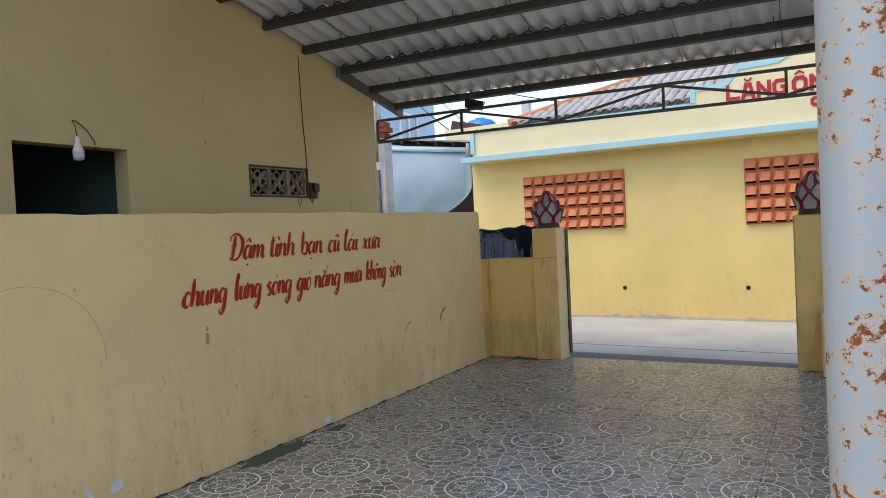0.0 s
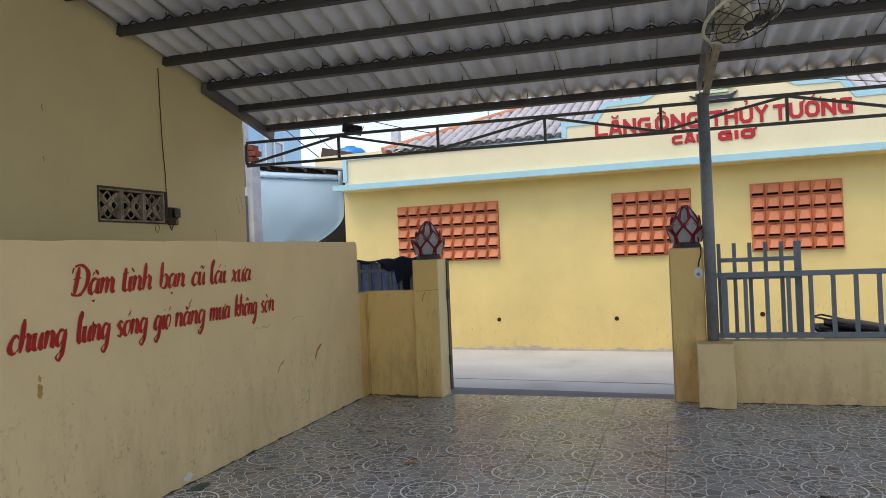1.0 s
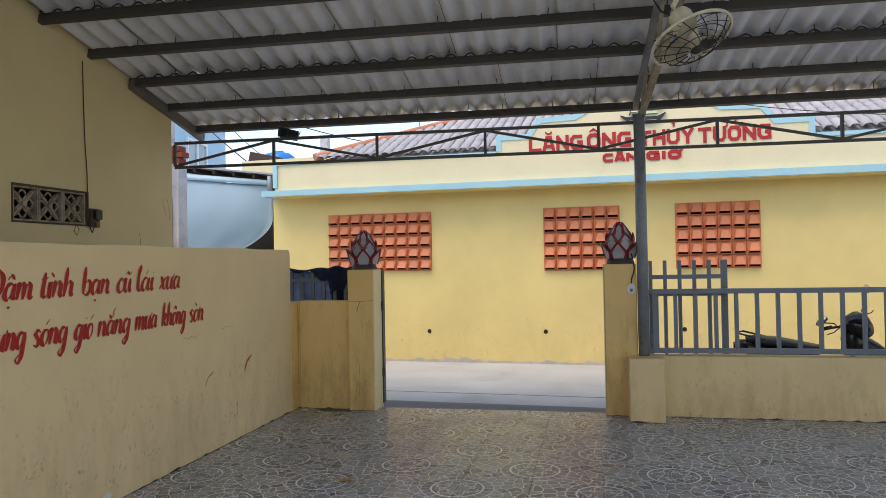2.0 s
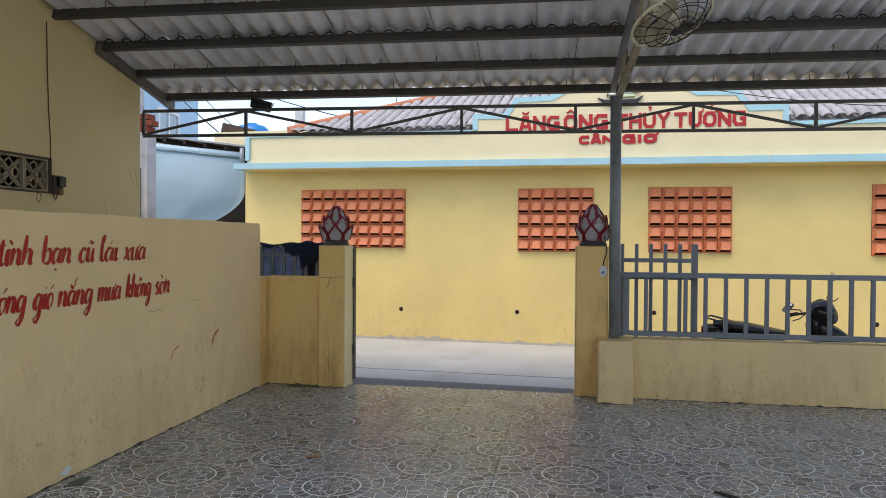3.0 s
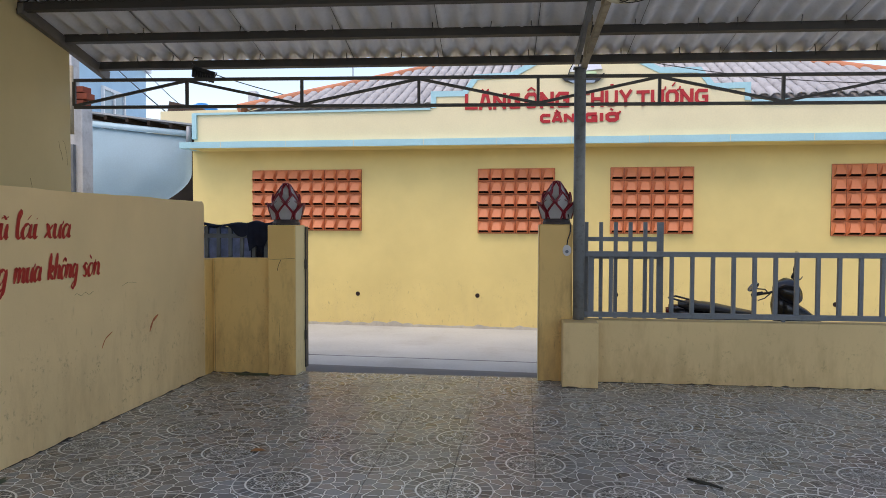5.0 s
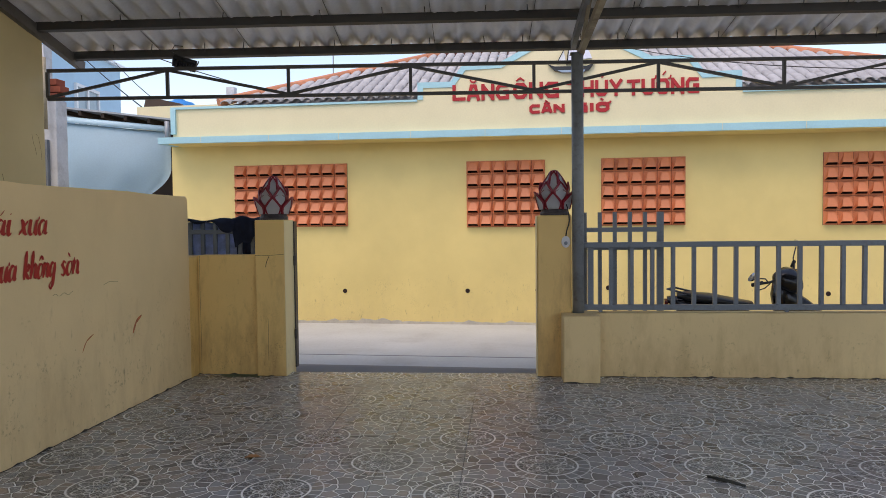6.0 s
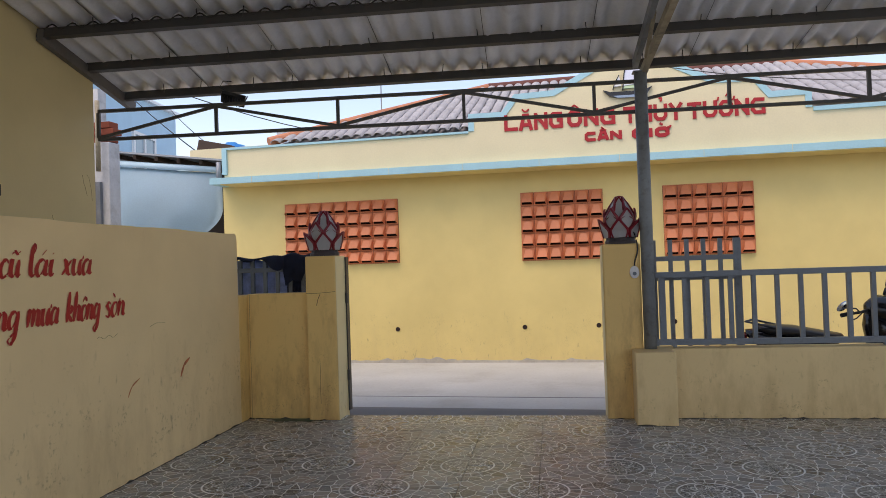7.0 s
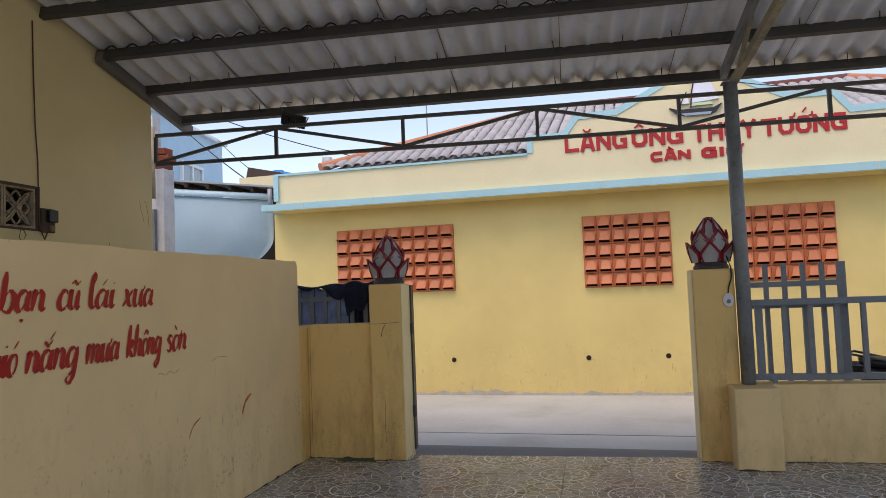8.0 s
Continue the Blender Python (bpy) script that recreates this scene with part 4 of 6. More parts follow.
# drain holes: discs on the wall, the shade inside each hole put into their colour
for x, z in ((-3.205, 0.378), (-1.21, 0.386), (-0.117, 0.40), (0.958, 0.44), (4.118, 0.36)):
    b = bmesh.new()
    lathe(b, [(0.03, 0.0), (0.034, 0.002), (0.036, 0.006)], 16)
    tagged(part("drain_hole", b, HOLESHADE, m=pose(x, FY - 0.001, z, 90, 0, 0)), "small round dark drain hole in the yellow wall", "drain hole", "drain holes")

# cornice slab
b = bmesh.new()
prism(b, [(-6.13, 2.772), (14.0, 2.69), (14.0, 2.80), (-6.13, 2.872)], 11.98, FY + 0.0)
tagged(part("cornice", b, AQUA), "light blue projecting cornice slab", "cornice", kind="structure")
b = bmesh.new()
prism(b, [(-5.95, 2.76), (14.0, 2.678), (14.0, 2.689), (-5.95, 2.771)], 11.995, FY - 0.001)
tagged(part("cornice_soffit", b, SOFFIT), "yellow painted underside of the cornice", "cornice", kind="structure")
b = bmesh.new()
for i in range(14):
    x = -5.4 + i * 1.13
    box(b, x, x + 0.006, 11.975, 11.9795, 2.776 - (x + 6.13) * 0.0041, 2.868 - (x + 6.13) * 0.0036)
tagged(part("trim", b, PARAPET), "thin joints along the cornice edge", "trim", kind="structure")

C0 = 0.447
LEFT = [(-1.915, 3.345), (-1.915, 3.605), (-1.41, 3.60), (-1.22, 3.845), (-0.655, 3.86), (-0.08, 4.155), (0.15, 4.34)]
PROFILE = LEFT + [(2 * C0 - x, z) for x, z in LEFT[::-1]]
b = bmesh.new()
prism(b, [(-5.93, 2.84), (14.0, 2.74), (14.0, 3.33)] + PROFILE[::-1] + [(-5.93, 3.36)], 12.1, 12.24)
tagged(part("wall_parapet", b, PARAPET), "pale yellow stepped parapet with red raised lettering", "wall", kind="structure")


def band(pts, width, y0, y1):
    """A raised band that follows a line in x, z on its lower side."""
    bm = bmesh.new()
    up, lo = [], []
    for i, (x, z) in enumerate(pts):
        a = Vector(pts[max(i - 1, 0)])
        c = Vector(pts[min(i + 1, len(pts) - 1)])
        d1 = (Vector((x, z)) - a).normalized() if i else (c - Vector((x, z))).normalized()
        d2 = (c - Vector((x, z))).normalized() if i < len(pts) - 1 else d1
        n1, n2 = Vector((d1.y, -d1.x)), Vector((d2.y, -d2.x))
        nn = (n1 + n2).normalized()
        k = width / max(0.35, nn.dot(n1))
        up.append((x, z))
        lo.append((x + nn.x * k, z + nn.y * k))
    for i in range(len(pts) - 1):
        q = [up[i], up[i + 1], lo[i + 1], lo[i]]
        a = [bm.verts.new((x, y0, z)) for x, z in q]
        c = [bm.verts.new((x, y1, z)) for x, z in q]
        bm.faces.new(a)
        bm.faces.new(c[::-1])
        for s in range(4):
            e = (s + 1) % 4
            bm.faces.new((a[e], a[s], c[s], c[e]))
    bmesh.ops.recalc_face_normals(bm, faces=bm.faces)
    return bm


tagged(part("trim", band(PROFILE, 0.085, 12.085, 12.25), AQUA), "light blue band along the stepped gable", "trim", kind="structure")
b = bmesh.new()
prism(b, [(-5.93, 3.36), (-1.92, 3.347), (-1.92, 3.317), (-5.93, 3.325)], 12.07, 12.26)
prism(b, [(2.82, 3.347), (14.0, 3.33), (14.0, 3.27), (2.82, 3.29)], 12.07, 12.26)
prism(b, [(-5.95, 2.93), (-5.87, 2.93), (-5.87, 3.324), (-5.95, 3.36)], 12.06, 12.26)
tagged(part("trim", b, AQUA), "light blue capping of the parapet", "trim", kind="structure")


# ---- raised red sign letters ----
def stroke_block(bm, pts, w, y0, y1):
    """A ribbon of even width along pts (x, z), with mitred corners."""
    up, lo = [], []
    pts = [Vector(p) for p in pts]
    for i, p in enumerate(pts):
        d1 = (p - pts[i - 1]).normalized() if i else (pts[1] - p).normalized()
        d2 = (pts[i + 1] - p).normalized() if i < len(pts) - 1 else d1
        n1, n2 = Vector((-d1.y, d1.x)), Vector((-d2.y, d2.x))
        nn = (n1 + n2)
        nn = nn.normalized() if nn.length > 0.01 else n1
        k = w / 2 / max(0.5, nn.dot(n1))
        up.append(p + nn * k)
        lo.append(p - nn * k)
    ends = [(bm.verts.new((u.x, y0, u.y)), bm.verts.new((d.x, y0, d.y)), bm.verts.new((d.x, y1, d.y)), bm.verts.new((u.x, y1, u.y))) for u, d in zip(up, lo)]
    for p, q in zip(ends, ends[1:]):
        for s in range(4):
            e = (s + 1) % 4
            bm.faces.new((p[s], q[s], q[e], p[e]))
    bm.faces.new(ends[0][::-1])
    bm.faces.new(ends[-1])


BLOCK = {}
BLOCK["L"] = [[(0.13, 1), (0.13, 0.13), (1, 0.13)]]
BLOCK["A"] = [[(0.1, 0), (0.36, 0.9), (0.64, 0.9), (0.9, 0)], [(0.25, 0.33), (0.75, 0.33)]]
BLOCK["N"] = [[(0.13, 0), (0.13, 1)], [(0.13, 0.9), (0.87, 0.1)], [(0.87, 0), (0.87, 1)]]
BLOCK["G"] = [[(0.95, 0.86), (0.3, 0.88), (0.13, 0.7), (0.13, 0.3), (0.3, 0.12), (0.87, 0.12), (0.87, 0.5), (0.55, 0.5)]]
BLOCK["O"] = [[(0.5, 0.88), (0.3, 0.88), (0.13, 0.7), (0.13, 0.3), (0.3, 0.12), (0.7, 0.12), (0.87, 0.3), (0.87, 0.7), (0.7, 0.88), (0.5, 0.88)]]
BLOCK["T"] = [[(0, 0.88), (1, 0.88)], [(0.5, 0.88), (0.5, 0)]]
BLOCK["H"] = [[(0.13, 0), (0.13, 1)], [(0.87, 0), (0.87, 1)], [(0.13, 0.5), (0.87, 0.5)]]
BLOCK["U"] = [[(0.13, 1), (0.13, 0.3), (0.3, 0.12), (0.7, 0.12), (0.87, 0.3), (0.87, 1)]]
BLOCK["Y"] = [[(0.08, 1), (0.5, 0.5), (0.92, 1)], [(0.5, 0.52), (0.5, 0)]]
BLOCK["C"] = [[(0.95, 0.86), (0.3, 0.88), (0.13, 0.7), (0.13, 0.3), (0.3, 0.12), (0.95, 0.14)]]
BLOCK["I"] = [[(0.5, 0), (0.5, 1)]]
MARK = {}
MARK["breve"] = [[(0.25, 1.28), (0.4, 1.14), (0.6, 1.14), (0.75, 1.28)]]
MARK["hat"] = [[(0.22, 1.1), (0.5, 1.28), (0.78, 1.1)]]
MARK["horn"] = [[(0.85, 0.95), (1.05, 1.0), (1.1, 1.18)]]
MARK["acute"] = [[(0.5, 1.2), (0.72, 1.42)]]
MARK["grave"] = [[(0.35, 1.5), (0.55, 1.28)]]
MARK["hook"] = [[(0.4, 1.35), (0.6, 1.35), (0.6, 1.22), (0.5, 1.14)]]


def sign_word(text, x0, x1, z0, h, marks, gap=0.1, sw=0.25):
    """Letters of one word as separate raised pieces; marks: index of the letter to its accents."""
    widths = [0.42 if c == "I" else 1.0 for c in text]
    unit = (x1 - x0) / (sum(widths) + gap * (len(text) - 1))
    x = x0
    for i, c in enumerate(text):
        w = unit * widths[i]
        t = thing("sign_letter", pose(x, 12.1, z0), "raised red block letter on the pale parapet", "sign letter", "letters of the shrine's name")
        for nm, sets in [("stem", BLOCK[c])] + [("accent", MARK[k]) for k in marks.get(i, ())]:
            if not sets:
                continue
            bm = bmesh.new()
            for q, s in enumerate(sets):
                stroke_block(bm, [(x + px * w, z0 + pz * h) for px, pz in s], (sw if nm == "stem" else 0.11) * unit * (1.0 if h > 0.2 else 1.25), 12.083 - 0.003 * q - (0.0015 if nm == "accent" else 0.0), 12.099)
            bmesh.ops.recalc_face_normals(bm, faces=bm.faces)
            part(nm, bm, RED, t)
        x += w + unit * gap


# LĂNG ÔNG THỦY TƯỚNG / CẦN GIỜ
sign_word("LANG", -1.377, -0.52, 3.300, 0.245, {1: ("breve",)})
sign_word("ONG", -0.46, 0.22, 3.300, 0.245, {0: ("hat",)})
sign_word("THUY", 0.33, 1.14, 3.298, 0.24, {2: ("hook",)})
sign_word("TUONG", 1.20, 2.22, 3.296, 0.235, {1: ("horn",), 2: ("horn", "acute")})
sign_word("CAN", -0.219, 0.30, 3.082, 0.125, {1: ("hat", "grave")}, sw=0.22)
sign_word("GIO", 0.44, 0.95, 3.082, 0.125, {2: ("horn", "grave")}, sw=0.22)

# sailing boat relief above the name
t = thing("boat_relief", pose(0.42, 12.1, 3.68), "painted relief of a sailing boat with white sails", "relief")
b = bmesh.new()
prism(b, [(0.06, 3.79), (0.16, 3.755), (0.62, 3.745), (0.74, 3.80), (0.66, 3.69), (0.60, 3.665), (0.24, 3.672), (0.15, 3.70)], 12.05, 12.099)
part("hull", b, BLACK, t)
b = bmesh.new()
prism(b, [(0.2, 3.695), (0.6, 3.69), (0.58, 3.655), (0.26, 3.662)], 12.04, 12.0495)
part("hull_stripe", b, surface("grey_blue_stripe", lin(140, 160, 180), 0.5), t, "grey-blue stripe")
b = bmesh.new()
prism(b, [(0.335, 3.83), (0.70, 3.86), (0.52, 4.3), (0.42, 4.3)], 12.06, 12.099)
part("main_sail", b, surface("white_sail_paint", lin(222, 226, 238), 0.5), t, "white main sail")
b = bmesh.new()
prism(b, [(0.21, 3.83), (0.32, 3.83), (0.29, 3.98)], 12.06, 12.099)
part("fore_sail", b, WHITEP, t, "white fore sail")
b = bmesh.new()
prism(b, [(0.32, 3.79), (0.62, 3.79), (0.60, 3.83), (0.34, 3.825)], 12.055, 12.099)
part("deck", b, surface("pale_green_paint", lin(190, 214, 170), 0.5), t, "pale green deck")
b = bmesh.new()
stroke_block(b, [(0.335, 3.77), (0.36, 4.0), (0.43, 4.3)], 0.016, 12.05, 12.098)
stroke_block(b, [(0.2, 3.79), (0.22, 3.86), (0.29, 3.99)], 0.012, 12.05, 12.098)
part("mast", b, BLACK, t, "black masts")

# ---- tiled hip roof behind the parapet ----
EY, EZ = 12.75, 3.50
RS = 0.43
X0, X1 = -5.45, 6.65
DEPTH = 3.3


def hip_roof():
    t = thing("shrine_roof", pose(X0, EY, EZ), "hipped roof of weathered grey barrel tiles with orange ridges", "roof")
    b = bmesh.new()
    a = [b.verts.new(p) for p in ((X0, EY, EZ), (X1, EY, EZ), (X1 - DEPTH, EY + DEPTH, EZ + DEPTH * RS), (X0 + DEPTH, EY + DEPTH, EZ + DEPTH * RS), (X0, EY + 2 * DEPTH, EZ), (X1, EY + 2 * DEPTH, EZ))]
    for f in ((0, 1, 2, 3), (0, 3, 4), (1, 5, 2), (3, 2, 5, 4)):
        b.faces.new([a[i] for i in f])
    part("roof_deck", b, ROOFTILE, t, "", m=pose(0, 0, -0.05))
    return t


HIP = hip_roof()
tm = bmesh.new()
n = 6
rows_ = []
for (yy, rr) in ((0.0, 0.085), (0.39, 0.074)):
    rows_.append([[tm.verts.new((q * math.cos(math.pi * k / n), yy, 0.62 * q * math.sin(math.pi * k / n))) for k in range(n + 1)] for q in (rr, rr - 0.016)])
for k in range(n):
    tm.faces.new((rows_[0][0][k], rows_[0][0][k + 1], rows_[1][0][k + 1], rows_[1][0][k]))
    tm.faces.new((rows_[0][0][k], rows_[0][1][k], rows_[0][1][k + 1], rows_[0][0][k + 1]))
    tm.faces.new((rows_[0][1][k], rows_[1][1][k], rows_[1][1][k + 1], rows_[0][1][k + 1]))
bmesh.ops.recalc_face_normals(tm, faces=tm.faces)
TILE_ME = bpy.data.meshes.new("roof_tile")
tm.to_mesh(TILE_ME)
tm.free()
TILE_ME.materials.append(ROOFTILE)
TILE_ME.polygons.foreach_set("use_smooth", [True] * len(TILE_ME.polygons))
rt = random.Random(11)
PANT = math.atan(RS)
count = 0
col = 0
rest = bmesh.new()
while X0 + 0.13 + col * 0.18 < X1 - 0.1:
    x = X0 + 0.13 + col * 0.18
    top = min(x - X0, X1 - x, DEPTH)
    r = 0
    while r * 0.34 * math.cos(PANT) + 0.1 < top:
        y = r * 0.34 * math.cos(PANT)
        m4 = Matrix.Translation((x - X0, y - 0.05, y * RS + 0.0)) @ Euler((PANT + 0.05, 0, rt.uniform(-0.03, 0.03))).to_matrix().to_4x4()
        if 1.6 < top + 0.3 * r and count < 300 and (x < -0.6 or x > 1.6):
            ob = new("roof_tile", TILE_ME)
            ob.parent = HIP
            ob.matrix_basis = m4
            count += 1
        else:
            rest.from_mesh(TILE_ME)
            rest.verts.ensure_lookup_table()
            for v in rest.verts[-len(TILE_ME.vertices):]:
                v.co = m4 @ v.co
        r += 1
    col += 1
ob = part("tile_field", rest, ROOFTILE, HIP, m=pose(X0, EY, EZ), smooth=True)
ob["kind"] = "stuff"


def ridge_run(p, q, n, material):
    p, q = Vector(p), Vector(q)
    d = (q - p) / n
    for i in range(n):
        a, c = p + d * i, p + d * (i + 1.12)
        b = bmesh.new()
        tube(b, [a + Vector((0, 0, 0.03)), c + Vector((0, 0, 0.05))], [0.088, 0.07], 10)
        part("ridge_tile", b, material, HIP, m=ONE)


ridge_run((X0, EY, EZ), (X0 + DEPTH, EY + DEPTH, EZ + DEPTH * RS), 13, RIDGE)
ridge_run((X1, EY, EZ), (X1 - DEPTH, EY + DEPTH, EZ + DEPTH * RS), 13, RIDGE)
ridge_run((X0 + DEPTH, EY + DEPTH, EZ + DEPTH * RS), (X1 - DEPTH, EY + DEPTH, EZ + DEPTH * RS), 18, surface("dark_red_ridge_tile", lin(110, 66, 58), 0.8, var=0.2, rand=0.3))

# ---- neighbours past the house corner ----
# whitewashed wall end with bare bricks and a pipe on top
t = thing("neighbour_wall", pose(-5.95, 9.2, -0.07), "whitewashed concrete wall end with bare bricks on top", "wall")
b = bmesh.new()
box(b, -6.5, -5.755, 9.1, 9.3, -0.1, 2.98, bev=0.01)
part("shaft", b, LIMEWASH, t)
for r in range(3):
    for c in range(3):
        b = bmesh.new()
        x0 = -6.42 + c * 0.225 + (0.05 if r % 2 else 0.0)
        box(b, x0, x0 + 0.215, 9.12, 9.28, 2.985 + r * 0.085, 3.06 + r * 0.085, bev=0.006)
        part("brick", b, BRICK, t)
# dark strip standing in for the shadowed gap beside the house edge
b = bmesh.new()
box(b, -5.93, -5.85, 9.05, 9.097, -0.05, 2.5)
part("stud", b, surface("gap_shade_grey", lin(116, 120, 124), 0.85, var=0.3, scale=6.0, bmp=0.4), t, "dark strip for the shadowed gap by the house wall")
b = bmesh.new()
tube(b, [(-5.84, 9.02, 2.62), (-5.84, 9.02, 3.46)], 0.028, 10)
part("pipe", b, TANSTEEL, t, "rusty upright pipe", smooth=True)
b = bmesh.new()
box(b, -6.9, -6.2, 9.5, 9.65, -0.1, 3.75)
part("upper_wall", b, LIMEWASH, t)

# tarpaulin, bellied by the wind, under a tin eave
def tarp():
    bm = bmesh.new()
    nx, nz = 24, 22
    g = []
    for j in range(nz + 1):
        f = j / nz
        row = []
        for i in range(nx + 1):
            e = i / nx
            x = -8.6 + (2.37 - 0.26 * (max(0.0, f - 0.52) / 0.3) ** 2) * e
            pin = math.sin(math.pi * min(1, max(0, e))) ** 0.6
            z = 3.30 - 0.27 * e - (1.45 - 0.27 * e) * f
            y = 12.55 - 0.24 * math.sin(math.pi * min(1, f * 0.95)) ** 0.9 * pin - 0.02 * math.sin(e * 16 + f * 5) * f
            row.append(bm.verts.new((x, y, z)))
        g.append(row)
    for a, b in zip(g, g[1:]):
        for i in range(nx):
            bm.faces.new((a[i], a[i + 1], b[i + 1], b[i]))
    bmesh.ops.solidify(bm, geom=bm.faces[:], thickness=0.006)
    return bm


t = thing("tarpaulin", pose(-7.3, 12.9, 1.7), "light blue tarpaulin blind bellied out by wind under an eave", "tarpaulin")
part("sheet", tarp(), TARP, t, smooth=True)
b = bmesh.new()
tube(b, [(-8.6, 12.5, 3.36), (-6.25, 12.5, 3.08)], 0.05, 12)
part("roller", b, TARP, t, smooth=True)
t = thing("tin_eave", pose(-7.3, 12.9, 3.3), "corrugated tin eave on small rafters", "eave")
b = bmesh.new()
prism(b, [(-9.5, 3.66), (-6.05, 3.20), (-6.05, 3.23), (-9.5, 3.69)], 12.4, 14.5)
part("tin_sheet", b, TIN, t)
for i in range(6):
    x = -8.3 + i * 0.42
    b = bmesh.new()
    box(b, x, x + 0.06, 12.5, 14.0, 3.42 - (x + 8.3) * 0.134, 3.49 - (x + 8.3) * 0.134)
    part("rafter", b, DARKWOOD, t)
b = bmesh.new()
tube(b, [(-6.19, 12.38, 3.19), (-6.19, 12.38, 2.88)], 0.04, 10)
tagged(part("drain_pipe", b, TIN, smooth=True), "white plastic rain pipe at the shrine's corner", "rain pipe")
tagged(part("wall_shed", boxed(-12, -6.2, 14.3, 14.5, -0.2, 3.3), DARKWOOD), "dark shed wall behind the tarpaulin", "wall", kind="structure")
tagged(part("wall_yard", boxed(-12, -6.17, 13.2, 13.3, -0.2, 1.62), LIMEWASH), "pale yard wall under the tarpaulin", "wall", kind="structure")
# pale wall with dark boards, and the blue water tank beyond
tagged(part("wall_annex", boxed(-8.45, -6.0, 15.2, 15.4, -0.2, 3.95), PARAPET), "pale yellow annex wall behind the shrine", "wall", kind="structure")
tagged(part("dark_boards", prism(bmesh.new(), [(-8.3, 3.955), (-7.45, 3.955), (-7.5, 4.0), (-8.25, 4.17)], 15.22, 15.36), DARKWOOD), "dark brown boards laid on the annex wall", "boards")
b = bmesh.new()
lathe(b, [(0.5, 0.0), (0.5, 0.62), (0.47, 0.72), (0.36, 0.82), (0.16, 0.87), (0.15, 0.9)], 28)
tagged(part("water_tank", b, TANKBLUE, m=pose(-9.83, 19.5, 3.98), smooth=True), "round blue plastic water tank on the roof", "water tank")
tagged(part("tank_slab", boxed(-10.8, -8.8, 18.6, 20.4, -0.2, 3.98), PARAPET), "pale block that carries the water tank", "building")


def blue_house():
    m = pose(-15.7, 26.0, 0, 0, 0, 10.5)
    t = thing("blue_house", m, "tall pale blue house with a white framed window", "house")
    part("wall", boxed(-8.0, 0.0, -11.0, 0.0, -0.2, 7.32), BLUEHOUSE, t, m=m)
    part("roof", boxed(-8.1, 0.16, -11.1, 0.16, 7.32, 7.42), WHITEP, t, "white roof coping", m=m)
    w = part("window", boxed(0.0, 0.04, -3.55, -2.05, 4.7, 6.02), GLASSY, t, m=m)
    for y0, y1, z0, z1 in ((-3.65, -3.55, 4.6, 6.12), (-2.05, -1.95, 4.6, 6.12), (-3.55, -2.05, 6.02, 6.12), (-3.55, -2.05, 4.6, 4.7), (-2.86, -2.76, 4.7, 6.02)):
        part("window_frame", boxed(0.0, 0.09, y0, y1, z0, z1), WHITEP, w, m=m)


blue_house()
# overhead cables and the far mast
for i, (p, q, s) in enumerate((((-13.7, 18, 7.5), (-5.2, 22.2, 4.92), 0.5), ((-13.8, 19.5, 7.3), (-8.4, 15.3, 3.97), 0.1), ((-15.6, 25.5, 7.5), (-9.0, 19.0, 3.99), 0.2))):
    b = bmesh.new()
    tube(b, hang(p, q, s), 0.014, 5)
    tagged(part("overhead_cable", b, BLACK), "thin black overhead cable", "cable", "overhead cables")
b = bmesh.new()
tube(b, hang((0.75, 12.08, 4.1), (5.5, 8.72, 2.93), 0.25), 0.006, 5)
tagged(part("overhead_cable", b, BLACK), "thin black cable slung to the shrine", "cable", "overhead cables")
b = bmesh.new()
box(b, -10.6, -10.32, 24.0, 24.25, 4.9, 6.1)
tagged(part("chimney_stub", b, LIMEWASH), "pale concrete stub on a far roof", "chimney")
b = bmesh.new()
tube(b, [(-6.4, 22.5, 4.9), (-6.4, 22.5, 8.0)], 0.02, 6)
tagged(part("aerial", b, TIN), "thin aerial pole above the roofs", "aerial")
tagged(part("far_building", boxed(-12, -5.0, 22.0, 25, -0.2, 4.9), LIMEWASH), "low pale building far behind", "building")

# chipped cement showing along the foot of the shrine wall
r = random.Random(21)
b = bmesh.new()
x = -6.1
pts = []
while x < 8.0:
    pts.append((x, -0.115 + max(0.0, r.gauss(0.0, 0.022)) + 0.035 * max(0.0, math.sin(x * 1.7)) * r.random()))
    x += r.uniform(0.03, 0.14)
prism(b, [(-6.1, -0.2)] + pts + [(8.0, -0.2)], FY - 0.004, FY + 0.01)
tagged(part("trim", b, surface("chipped_cement", lin(186, 180, 168), 0.9, var=0.25, scale=8.0, bmp=0.4)), "chipped grey cement along the foot of the wall", "trim", kind="structure")

# ---- brush lettering on the yard wall ----
PEN = {}
PEN["a"] = (0.82, [[(0.60, 0.80), (0.42, 1.0), (0.16, 0.80), (0.06, 0.35), (0.18, 0.02), (0.36, 0.12), (0.58, 0.62)], [(0.66, 1.0), (0.58, 0.40), (0.62, 0.06), (0.80, 0.16)]])
PEN["b"] = (0.78, [[(0.14, 1.9), (0.12, 1.0), (0.10, 0.1)], [(0.12, 0.55), (0.36, 0.98), (0.62, 0.80), (0.62, 0.30), (0.40, 0.0), (0.12, 0.10)]])
PEN["c"] = (0.70, [[(0.58, 0.78), (0.46, 1.0), (0.20, 0.84), (0.07, 0.38), (0.22, 0.0), (0.46, 0.06), (0.64, 0.28)]])
PEN["g"] = (0.82, [[(0.58, 0.80), (0.42, 1.0), (0.16, 0.80), (0.06, 0.38), (0.18, 0.05), (0.38, 0.15), (0.58, 0.62)], [(0.66, 1.0), (0.60, 0.2), (0.52, -0.55), (0.30, -0.82), (0.12, -0.62), (0.32, -0.36), (0.74, -0.02)]])
